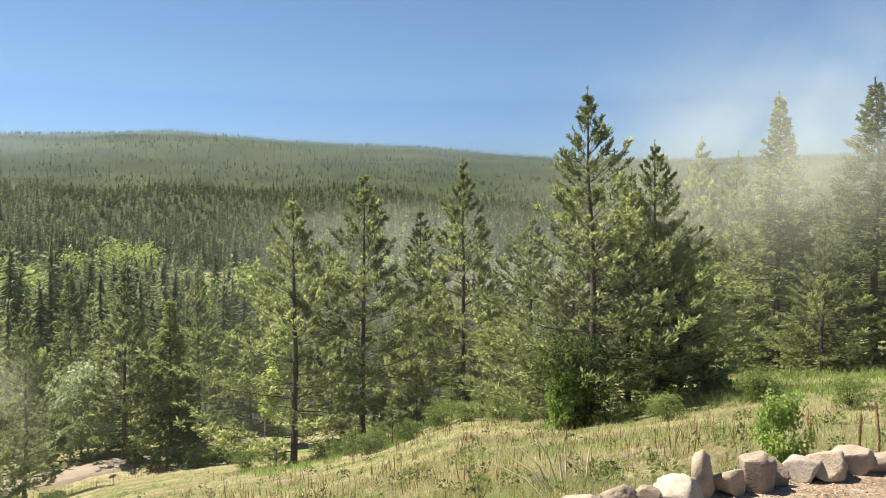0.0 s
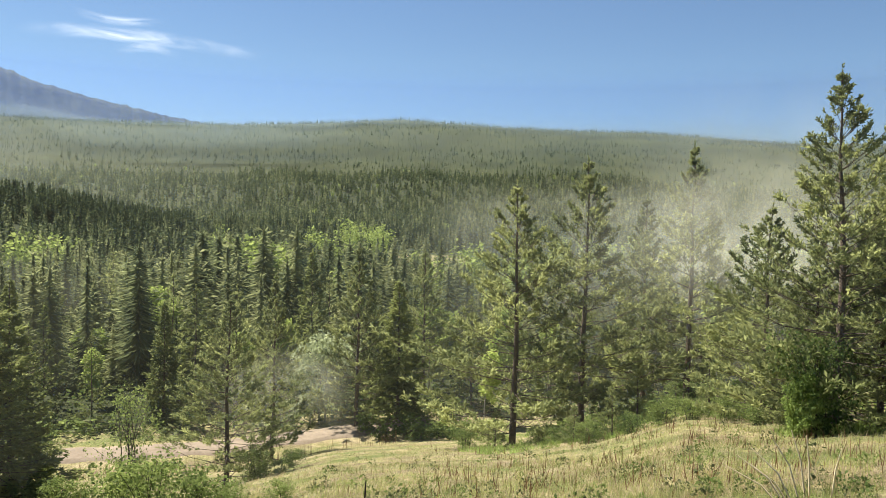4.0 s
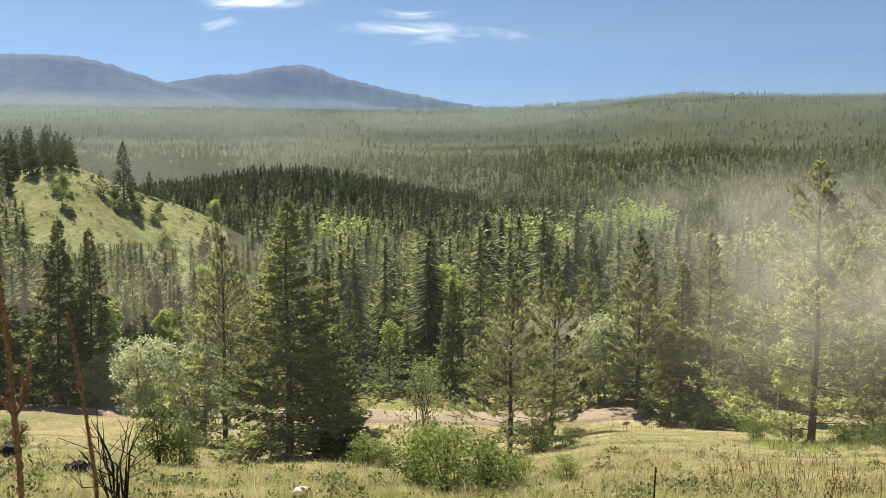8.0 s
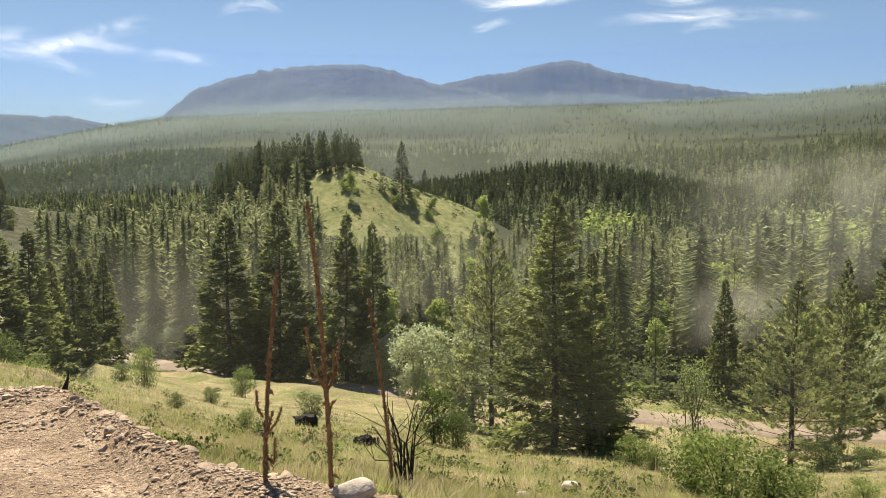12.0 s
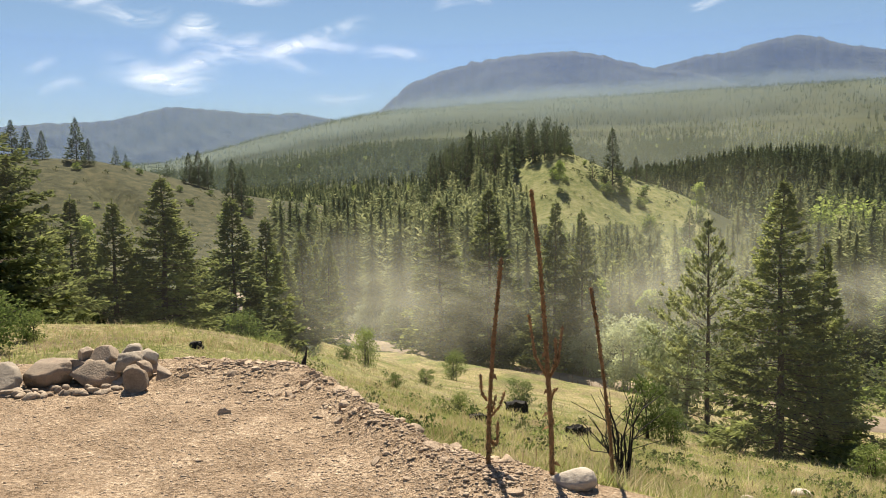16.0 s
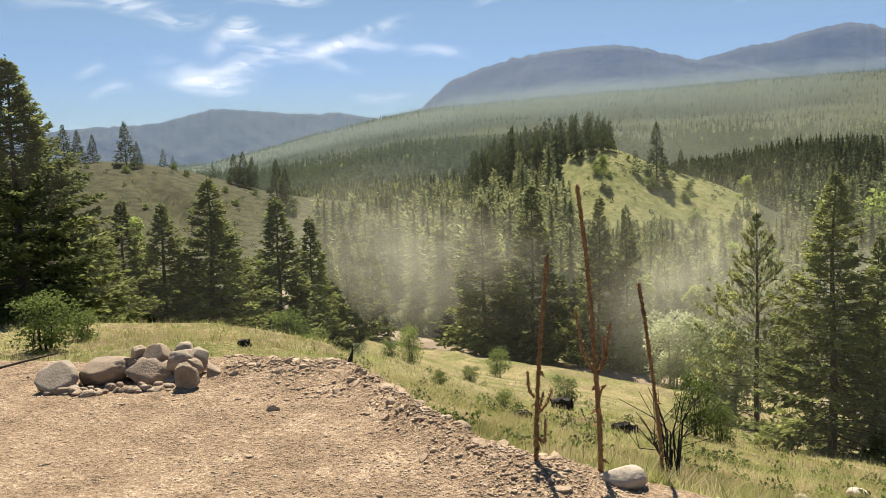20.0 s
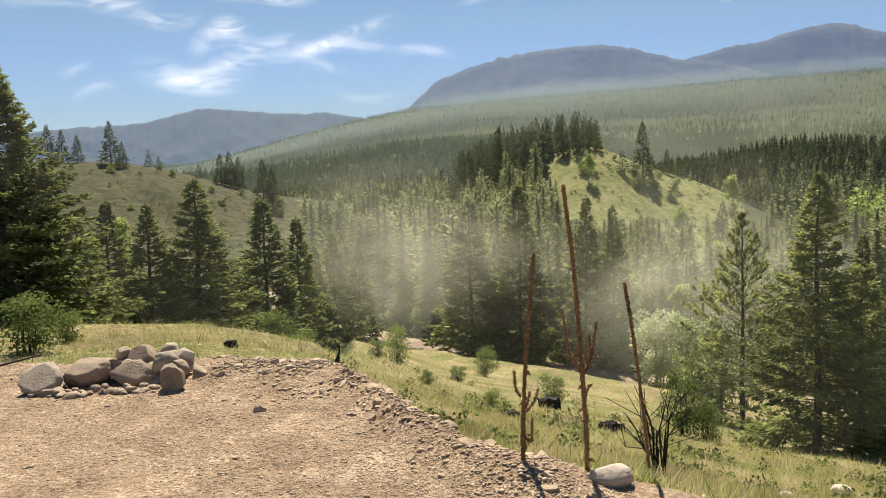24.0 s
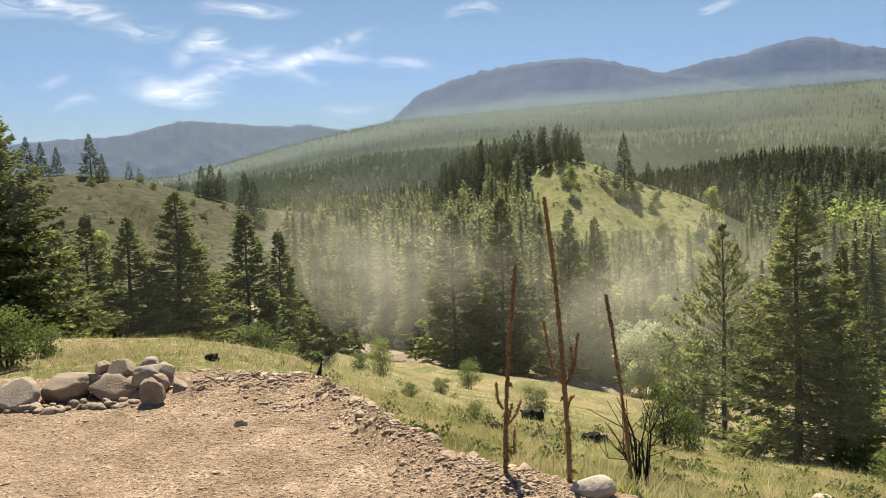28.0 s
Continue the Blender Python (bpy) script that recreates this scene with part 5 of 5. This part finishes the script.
stalk("slim dry brown mullein stalk without side spikes", -6.95, 4.45, ((0, 0), (-0.012, .3), (-0.05, .65), (-0.095, 1.0), (-0.125, 1.18)), (), 0.0095)
for k, (az, r, h) in enumerate(((78.6, 7.6, .62), (79.6, 8.2, .66), (76.9, 7.8, .34), (80.6, 7.4, .5), (75.6, 9.5, .3), (81.5, 8.5, .6))):
    stalk("short dead brown stalk standing in the grass", az, r, ((0, 0), (0.01, h / 2), (0.02 * (-1) ** k, h)), (), 0.011)


# ---- charred wood ----
def chunk(name, label, az, r, w, h, d, seed, spike=0.0):
    """A burnt stump end or log, broken and angular."""
    qs = np.random.RandomState(seed)
    bm = bmesh.new()
    bmesh.ops.create_cone(bm, cap_ends=True, segments=9, radius1=0.5, radius2=0.42, depth=1)
    bmesh.ops.subdivide_edges(bm, edges=bm.edges[:], cuts=2, use_grid_fill=True)
    for v in bm.verts:
        top = v.co.z > 0.2
        v.co += Vector(qs.normal(size=3)) * 0.05
        if top:
            v.co.z += qs.uniform(-0.25, 0.2)
        if spike and top and v.co.x > 0.1:
            v.co.z += spike
            v.co.x -= 0.1
        v.co = Vector((v.co.x * w, v.co.y * d, (v.co.z + 0.45) * h))
    me = bpy.data.meshes.new(name)
    bm.to_mesh(me)
    bm.free()
    me.materials.append(MAT_CHAR)
    ob = new(name, me)
    ob.matrix_basis = facing(az, r, -0.02)
    return tagged(ob, label, "charred wood")


stub = tagged(new("charred_stub", mesh_of("charred_stub", *tubes([[((0, 0, -.06), .03), ((.012, 0, .04), .022), ((.03, 0, .10), .010), ((.04, 0, .165), .002)], [((-.03, .01, -.05), .02), ((-.035, .01, .02), .014), ((-.03, .01, .05), .003)]], 5), MAT_CHAR)), "pointed charred stub sticking up from the rubble", "charred wood")
stub.matrix_basis = facing(-29.35, 6.62, 0.05)
chunk("charred_stump", "charred stump at the foot of the rubble bank", -22.9, 6.9, .13, .09, .1, 4)
chunk("charred_stump", "small charred stump at the foot of the rubble bank", -21.9, 6.8, .07, .06, .06, 5)
chunk("charred_log", "short charred log lying in the meadow", -9.8, 11.8, .32, .14, .22, 6)
chunk("charred_log", "short charred log end lying in the meadow", -8.9, 12.0, .16, .12, .15, 7)
chunk("charred_log", "charred log half hidden in the grass", -16.8, 11.5, .3, .1, .2, 8)
chunk("charred_log", "charred log half hidden in the grass", -14.0, 16.5, .5, .25, .3, 9)
chunk("charred_stump", "low burnt stump on the grassy brow", -36.6, 11.5, .2, .1, .2, 11)


def twiggy(name, label, az, r, n, h, spread, mat, seed, thick=0.006):
    """A leafless bush: each twig forks once."""
    qs = np.random.RandomState(seed)
    th = tagged(new(name), label, "bush")
    th.matrix_basis = facing(az, r, -0.02)
    for k in range(n):
        a, l = qs.uniform(0, 6.283), h * qs.uniform(.5, 1)
        e = np.array([math.cos(a) * spread * qs.uniform(.3, 1), math.sin(a) * spread * .6 * qs.uniform(.3, 1), l])
        m = e * np.array([.22, .22, .55]) + qs.normal(size=3) * 0.035
        f = m + (e - m) * .4 + qs.normal(size=3) * .03
        g = f + np.array([qs.normal() * .12, qs.normal() * .1, .2 * h])
        part("twig", mesh_of("twig", *tubes([[((0.04 * math.cos(a), .04 * math.sin(a), 0), thick), (m, thick * .8), (f, thick * .6), (e, thick * .3)], [(f, thick * .5), (g, thick * .25)]], 4), mat), None, th)
    return th


twiggy("burnt_bush", "burnt black leafless bush beside the mullein stalks", -6.3, 6.2, 20, .80, .40, MAT_CHAR, 12, 0.008)

# ---- shrubs ----
def shrub(kind, az, r, h, base, label, turn, squash=1.0, name="shrub", category="shrub", group=""):
    return plant_tree(name, kind, at_bearing(az, r, -0.03), turn, h / base, label, category, group, squash)


shrub(SILVERS[0], -6.2, 50.5, 4.7, 5, "silvery-leaved willow bush by the road", 0.3, 1.1, "willow_bush", "bush", "willow bushes")
shrub(SILVERS[1], -2.6, 38, 4.6, 5, "silvery-leaved willow bush by the road", 1.3, 1.0, "willow_bush", "bush", "willow bushes")
shrub(SILVERS[0], 26.0, 53.5, 5.6, 5, "silvery-leaved willow bush beyond the road", 2.3, 1.15, "willow_bush", "bush", "willow bushes")
shrub(SILVERS[1], -23.0, 69, 2.6, 5, "silvery-leaved willow bush beyond the road", 3.3, 1.4, "willow_bush", "bush", "willow bushes")
shrub(SILVERS[0], -24.6, 72, 2.3, 5, "silvery-leaved willow bush beyond the road", 4.3, 1.4, "willow_bush", "bush", "willow bushes")
shrub(SILVERS[1], -8.6, 55, 3.2, 5, "silvery-leaved willow bush beyond the road", 5.3, 1.2, "willow_bush", "bush", "willow bushes")
for k, (az, r, h, sq) in enumerate(((13.9, 9.4, .62, 1.15), (16.2, 9.0, .78, 1.15), (18.9, 9.3, .62, 1.25), (20.6, 9.6, .4, 1.2), (24.5, 10.6, .34, 1.3), (8.2, 24, 2.0, .6), (9.6, 15.5, .62, 1.3), (11.0, 15.2, .4, 1.3), (-4.6, 14.4, 1.05, .75), (-3.0, 14.6, .7, .9), (0.2, 22, .6, 1.2),
                                    (-18.6, 42, 1.4, 1.0), (-13.6, 22, .7, 1.1), (-24.8, 24, 1.2, .7), (-20.6, 24, .5, 1.1), (-22.8, 17, .3, 1.2), (21.8, 26, .9, 1.3), (24.0, 33, .7, 1.4), (3.0, 24, .6, 1.3),
                                    (60.4, 17.5, 1.9, .8), (57.2, 24, .9, 1.2), (54.5, 28, .7, 1.5), (48.0, 30, .6, 1.6), (66.5, 15.5, .5, 1.5), (77.5, 14, .5, 1.2), (72.0, 17, .6, 1.5), (80.5, 12.5, .4, 1.3), (69.5, 20, .6, 1.4),
                                    (-33.4, 20, 1.1, 1.0), (-32.2, 22, .8, 1.1), (-46.9, 13, .45, 1.3), (-40.6, 8.6, .2, 1.4), (-49.0, 12, .8, 1.2), (-18.2, 14, .3, 1.2), (-26.3, 26, .5, 1.2), (36.5, 36, .9, 1.4), (41.8, 32, .8, 1.4), (44.5, 33, .6, 1.5), (45.5, 26, .7, 1.5), (48.1, 25, .6, 1.7), (50.2, 25, .75, 1.6), (52.4, 24, .6, 1.8), (54.6, 24, .7, 1.5), (43.0, 29, .6, 1.6), (56.4, 22, .5, 1.7), (58.8, 20, .6, 1.6))):
    shrub(SHRUBS[k % 2], az, r, h, 2, "leafy green shrub growing in the meadow" if h > 0.7 else "low green weed clump in the meadow", k * 1.7, sq, "shrub", "shrub", "meadow shrubs")
shrub(AIRY_SHRUB, 13.6, 23.6, 2.8, 2, "tall airy shrub with pale new leaves on the slope", 0.7, .75)
shrub(LEAFY_WEED, 74.2, 7.6, .82, 2, "tall bright green leafy weed beside the border stones", 0.4, .8)
shrub(LEAFY_WEED, 59.4, 17.2, 1.3, 2, "bright green bush at the foot of the big pine", 1.4, .9)
for k, (az, r, h, sq) in enumerate(((43.5, 42, .8, 1.8), (45.2, 46, 1.0, 1.6), (47.4, 40, .7, 1.9), (49.0, 44, .9, 1.7), (50.6, 42, .8, 1.8), (52.2, 46, 1.0, 1.6), (53.6, 40, .7, 1.9), (55.2, 44, .9, 1.7), (56.6, 38, .8, 1.8), (58.2, 36, .9, 1.7), (46.4, 52, 1.2, 1.5), (51.4, 52, 1.2, 1.6), (38.2, 44, 1.0, 1.5), (29.4, 50, 1.0, 1.6), (30.6, 48.5, .8, 1.8), (31.8, 50, 1.2, 1.5), (33.0, 48, .9, 1.7), (34.2, 50, 1.1, 1.6), (35.4, 48, .9, 1.7), (36.6, 50, 1.0, 1.6), (32.4, 54, 1.2, 1.6), (35.0, 55, 1.2, 1.6))):
    shrub(BUSHES[k % 2], az, r, h, 2, "bright green undergrowth beneath the pines", k * 2.3, sq, "shrub", "shrub", "undergrowth")
for k in range(26):
    az, r = q.uniform(-11.5, -1.0), q.uniform(138, 172)
    shrub(BUSHES[k % 2], az, r, q.uniform(.8, 2.2), 2, "dark bush on the dry grassy knoll", k, 1.2, "shrub", "shrub", "knoll bushes")
for k in range(26):
    az, r = q.uniform(-47, -24), q.uniform(150, 185)
    shrub(BUSHES[k % 2], az, r, q.uniform(.6, 1.5), 2, "dark bush on the dry grassy hill", k, 1.3, "shrub", "shrub", "hill bushes")
for k, (az, r, h) in enumerate(((-36.8, 50, 5.0), (-35.2, 54, 5.4), (-32.8, 57, 5.0), (-45.5, 60, 6.0), (-10.9, 150, 5.2), (-1.6, 158, 7), (-34.0, 90, 6), (-36.0, 84, 5.5), (-31.0, 78, 6.5), (-27.5, 90, 6), (-39.0, 80, 6), (-43.5, 120, 7), (14.8, 74, 7.5), (16.0, 70, 6.8), (33.6, 62, 7.2), (34.6, 66, 6.4), (39.0, 64, 7), (53.5, 58, 7), (55.5, 62, 6.6))):
    plant_tree("aspen_tree", ASPENS[k % 2], at_bearing(az, r, -.1), k, h / 9, "aspen in fresh yellow-green leaf", "aspen tree", "aspens")

# ---- grass ----
def grass(name, label, n, near, far, mat, tall, wide, seed, keep, lean=0.35, bunch=4):
    """Tufts of blades over the slope, thinner with distance."""
    qs = np.random.RandomState(seed)
    az = qs.uniform(-58, 86, n)
    r = 1 / qs.uniform(1 / far, 1 / near, n)
    ok = (r > pad_edge(az) + 0.25 + 0.95 * (sstep(az, -42, -34) * (1 - sstep(az, -14, -8)))) & (np.abs(r - road_line(az)) > 3) & keep(az, r, qs.rand(n))
    az, r = np.repeat(az[ok], bunch), np.repeat(r[ok], bunch)
    x, y = r * np.sin(np.radians(az)), r * np.cos(np.radians(az))
    x, y = x + qs.normal(size=len(x)) * 0.03 * (1 + r * 0.04), y + qs.normal(size=len(x)) * 0.03 * (1 + r * 0.04)
    way = np.stack([qs.normal(size=len(x)) * lean, qs.normal(size=len(x)) * lean, np.ones(len(x))], 1)
    ln = tall * qs.uniform(.45, 1.25, len(x))
    v, f = spears(np.stack([x, y, ground_z(x, y) - 0.01], 1), way, ln, wide * (1 + r * 0.04), qs)
    return tagged(new(name, mesh_of(name, v, f, mat)), label, "grass", kind="stuff")


def patchy(az, r, size, seed):
    return soft_noise(r * np.sin(np.radians(az)), r * np.cos(np.radians(az)), size, seed)


grass("meadow_grass", "short green grass of the slope", 70000, 4.2, 60, MAT_GRASS, 0.075, 0.006, 61, lambda a, r, u: u < 0.6 + 0.7 * patchy(a, r, 4, 71) + 0.8 * patchy(a, r, 0.9, 77))
grass("green_tufts", "fresh green tufts near the pad", 16000, 4.0, 20, MAT_GRASS, 0.12, 0.006, 62, lambda a, r, u: patchy(a, r, 3, 72) > -0.05, 0.4, 5)
grass("dry_grass", "dry straw-coloured grass in the meadow", 64000, 4.2, 60, MAT_STRAW, 0.09, 0.005, 63, lambda a, r, u: u < 0.42 + 0.9 * patchy(a, r, 5, 73) + 0.9 * patchy(a, r, 1.1, 78), 0.6, 4)
grass("seed_stems", "thin rust-brown seed stems in the meadow", 11000, 4.4, 45, MAT_RUSTY, 0.17, 0.007, 64, lambda a, r, u: (patchy(a, r, 6, 74) > -0.1) & (u < 0.2 + 0.8 * (a > 25)), 0.14, 1)
grass("grass_tussocks", "green grass tussocks in the meadow", 9000, 4.0, 40, MAT_GRASS, 0.14, 0.006, 68, lambda a, r, u: patchy(a, r, 1.6, 79) > 0.02, 0.45, 10)
grass("straw_tussocks", "tussocks of last year's straw in the meadow", 7000, 4.2, 45, MAT_STRAW, 0.17, 0.005, 69, lambda a, r, u: patchy(a, r, 2.1, 80) > 0.08, 0.6, 8)
grass("roadside_stems", "tall thin brown weed stems along the near edge of the road", 9000, 38, 62, MAT_RUSTY, 0.8, 0.007, 70, lambda a, r, u: (a > -14) & (a < 36) & (np.abs(r - road_line(a) + 4.4) < 1.2), 0.08, 2)
grass("pale_stems", "tall pale dry stems in the meadow", 500, 4.4, 30, MAT_STRAW, 0.42, 0.005, 65, lambda a, r, u: u < 0.7, 0.25, 2)
grass("tall_undergrowth", "tall green weeds at the lower edge of the meadow", 20000, 15, 76, MAT_WEED, 0.24, 0.016, 66, lambda a, r, u: (a > 36) & (r > 25 - 8 * (a > 58)) & (patchy(a, r, 5, 75) > -0.1), 0.5, 6)
grass("tall_dry_weeds", "tall rust-brown dead weeds at the lower edge of the meadow", 2600, 9, 40, MAT_RUSTY, 0.32, 0.010, 67, lambda a, r, u: (a > 34) & (patchy(a, r, 4, 76) > 0.0), 0.16, 2)
for az, r, lean_x, h in ((59.2, 7.5, -.42, .32), (59.5, 7.5, -.38, .42), (59.8, 7.6, -.32, .48), (60.1, 7.7, -.22, .58), (60.4, 7.8, -.12, .64), (60.6, 7.9, -.04, .60), (59.6, 7.6, -.3, .34), (61.8, 8.0, .06, .5)):
    st = tagged(new("straw_stem"), "long pale dead grass stem arching from the meadow", "grass stem", "long straw stems")
    st.matrix_basis = facing(az, r, -.03)
    part("stem", mesh_of("stem", *tubes([[((0.0, 0, 0), .009), ((lean_x * .45, 0, h * .6), .007), ((lean_x * 1.15, 0, h), .003)]], 4), MAT_PALE_STRAW), None, st)
for az, r, h in ((30.8, 7.6, .36), (52.4, 26, .7), (55.3, 24, .6), (46.6, 29, .8)):
    st = tagged(new("stake"), "thin dark stake standing in the grass", "stake", "stakes")
    st.matrix_basis = facing(az, r)
    part("rod", mesh_of("rod", *tubes([[((0, 0, -.05), .009), ((.004, 0, h * .5), .009), ((.012, 0, h), .008)]], 6), MAT_CHAR), None, st)
st = tagged(new("fallen_branch"), "dark fallen branch lying behind the fire ring", "branch")
st.matrix_basis = facing(-51.8, 7.7, -0.02)
part("branch", mesh_of("branch", *tubes([[((-1.2, .1, -.08), .014), ((-.4, 0, .02), .013), ((0.1, 0, .10), .011), ((.45, 0, .15), .006)]], 6), MAT_TWIG), None, st)

# ---- haze, dust and cloud ----
def haze(name, label, mat, az0, az1, r, z0, z1, bulge, na=60, category="haze", lean=0.0):
    return tagged(sheet(name, mat, az0, az1, r, z0, z1, bulge, na=na, lean=lean), label, category, kind="stuff")


# tinted curtain that paints the blue of distance over the mountains
haze("mountain_haze", "blue-tinted sheet painting the haze of distance before the mountains", MAT_AIR, -110, 110, 2400, -700, 460, 60, 90)
# tinted sheets paint distance fading as well as dust on the far slopes
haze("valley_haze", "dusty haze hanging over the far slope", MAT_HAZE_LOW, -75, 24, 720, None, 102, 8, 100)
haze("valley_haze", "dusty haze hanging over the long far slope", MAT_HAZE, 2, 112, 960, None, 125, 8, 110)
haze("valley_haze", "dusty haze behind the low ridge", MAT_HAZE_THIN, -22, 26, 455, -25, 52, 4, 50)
# same for the skyline: distance blue comes from the sheet's tint
haze("upper_haze", "blue-tinted sheet painting the haze of distance before the far skyline", MAT_HAZE_BLUE, -50, 112, 1500, None, None, 8, 160)
haze("valley_mist", "thin dust hanging over the valley woods", MAT_MIST, -4, 112, 128, -26, 17, 4, lean=-0.8)
haze("valley_mist", "thin dust hanging beyond the road", MAT_MIST, 5, 112, 54.5, -20, 4, 1, lean=-0.5)
haze("valley_mist", "thin dust hanging among the woods beyond the road", MAT_MIST, -60, 16, 63, -18, -0.5, 1, lean=0.35)
haze("valley_mist", "thin dust hanging before the knoll", MAT_MIST_THIN, -50, 25, 105, -22, -1, 1, lean=0.4)

# added sheet close to the eye: lightens the darks like lens glare
haze("dusty_air", "faint pale veil added over the meadow to lift the darks", MAT_DARK_LIFT, -78, 110, 16, -13, 11, 1, lean=0.3)
# blue-grey sheets: distance fading painted in along with the dust
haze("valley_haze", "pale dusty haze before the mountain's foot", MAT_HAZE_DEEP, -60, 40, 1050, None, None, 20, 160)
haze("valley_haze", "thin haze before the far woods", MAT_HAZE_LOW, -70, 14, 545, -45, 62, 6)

def streak(mat, az0, e0, az1, e1, thick, label):
    """One long wisp of cirrus from one bearing and height over the horizon to another, in degrees; leaning so that the sun shines through it."""
    n, k = 24, 7
    u, v = np.meshgrid(np.linspace(0, 1, n), np.linspace(0, 1, k), indexing="ij")
    az = np.radians(az0 + (az1 - az0) * u)
    el = np.radians(e0 + (e1 - e0) * u + 0.25 * thick * np.sin(5 * u + az0) + thick * (v - 0.5))
    r = 4300 - 500 * (v - 0.5)
    P = np.stack([r * np.sin(az), r * np.cos(az), r * np.tan(el)], -1).reshape(-1, 3)
    mid = P.mean(0)
    i = (np.arange(n - 1)[:, None] * k + np.arange(k - 1)[None]).ravel()
    ob = new("cirrus_cloud", mesh_of("cirrus_cloud", P - mid, np.stack([i, i + 1, i + k + 1, i + k], 1), mat, True, np.stack([u, v], -1).reshape(-1, 2)))
    ob.location = mid
    return tagged(ob, label, "cloud", kind="stuff")


for wisp in ((-42.6, 6.7, -33.4, 7.58, 2.6), (-39.3, 7.1, -29.1, 9.0, 2.2), (-34.5, 8.25, -23.4, 10.35, 1.6), (-38.8, 8.86, -33.3, 9.67, 2.6), (-31.4, 8.33, -23.6, 9.38, 1.2), (-41.0, 6.9, -35.0, 7.6, 1.8),
             (-50.5, 11.3, -39.4, 12.0, 2.4), (-37.2, 11.84, -28.9, 12.48, 1.3), (-25.2, 8.3, -19.4, 8.6, 1.1), (-3.7, 12.81, 7, 12.78, 1.1), (-2.5, 12.4, 3.7, 12.5, .8)):
    streak(MAT_CIRRUS, *wisp, "bright wispy streak of white cirrus cloud")
for wisp in ((-42.2, 10.54, -36.9, 10.96, 1.5), (-46.6, 7.29, -44.1, 7.39, 1.1), (-45.7, 6.0, -42.5, 6.16, 1.2), (-29.0, 5.64, -23.7, 5.53, 1.1), (-31.5, 7.65, -27.2, 7.54, 1.1), (-19.9, 11.8, -14.8, 12.03, 1.1), (-2.5, 10.96, 0.7, 11.18, .8),
             (5.8, 11.1, 21.8, 10.9, 1.1), (8.0, 11.3, 16.0, 11.1, .7), (11.6, 10.41, 16.1, 10.42, .8), (9, 12.4, 15, 12.0, .7)):
    streak(MAT_CIRRUS_THIN, *wisp, "faint streak of white cirrus cloud")


def dust_cloud(label, w, h, veils, tilt, seed, mat=MAT_DUST):
    """Dust drifting off the road: a few soft veils one behind another."""
    qs = np.random.RandomState(seed)
    th = tagged(new("dust_cloud"), label, "dust cloud", "drifting dust")
    for k in range(veils):
        ww, hh = w * qs.uniform(.7, 1.1), h * qs.uniform(.7, 1.1)
        gx, gz = np.meshgrid(np.linspace(-.5, .5, 13), np.linspace(-.5, .5, 9), indexing="ij")
        y = 0.12 * ww * np.cos(gx * 3) + 0.06 * ww * np.sin(gz * 5 + k)
        i = (np.arange(12)[:, None] * 9 + np.arange(8)[None]).ravel()
        me = mesh_of("veil", np.stack([gx * ww, y, gz * hh], -1).reshape(-1, 3), np.stack([i, i + 1, i + 10, i + 9], 1), mat, True, np.stack([gx + .5, gz + .5], -1).reshape(-1, 2))
        part("veil", me, None, th, at=pose(qs.uniform(-.18, .18) * w, (k - veils / 2) * 1.3, qs.uniform(-.15, .15) * h, tilt))
    return th


def drift(rows):
    out = []
    for t, az, r, z in rows:
        a = radians(az)
        out.append((t, pose(r * math.sin(a), r * math.cos(a), z, 0, 0, -az)))
    return out


PLUME_A = dust_cloud("pale dust drifting in front of the pines on the slope", 15, 17, 3, -48, 1, MAT_DUST_THICK)
PLUME_B = dust_cloud("pale dust rising behind the pines", 22, 15, 2, -48, 2)
PLUME_C = dust_cloud("pale dust hanging by the road", 9, 7, 2, 35, 3)
PLUME_D = dust_cloud("pale dust drifting among the roadside spruces", 15, 14, 2, 40, 4)
PLUME_E = dust_cloud("pale dust hanging over the bend of the road", 19, 12, 2, 40, 5)
PLUME_F = dust_cloud("pale dust thinning out over the woods", 36, 15, 2, 35, 6)


def motions():
    walk(PLUME_A, drift([(0, 76, 24.5, 6.0), (2.5, 68, 29, 6.0), (5, 54.5, 37, 1.8), (6.5, 50, 33, 1.2), (8, 45, 30, 1.0), (9.5, 41, 34, 0.4), (12, 34, 60, -3), (17, 18, 95, -3), (28, 12, 130, -3)]))
    walk(PLUME_B, drift([(0, 57, 48, 0), (5, 54.5, 50, 1), (10, 48, 55, 2), (28, 40, 70, 4)]))
    walk(PLUME_C, drift([(0, 18.5, 29, -4.5), (2.5, 20, 38, -7), (5, 25.5, 47, -9), (9, 22, 55, -8), (15, 11, 58, -7), (28, 4, 70, -6)]))
    walk(PLUME_D, drift([(0, 2, 45, -24), (11, -4.5, 44, -21), (15, -5.2, 40, -6.0), (17, -5.8, 40, -4.6), (28, -9, 40, -4.8)]))
    walk(PLUME_E, drift([(0, -4, 50, -26), (10, -19, 47, -24), (14, -21, 44, -13), (17, -22, 44, -6.2), (20, -25, 45, -5), (25, -23.4, 44, -4.8), (28, -25, 45, -5)]))
    walk(PLUME_F, drift([(0, 46, 64, -2), (5, 42, 60, -2), (8, 34, 58, -3), (12, 22, 60, -2), (14, 19, 66, -3), (17, 26, 90, -3), (28, 30, 95, -3)]))


motions()
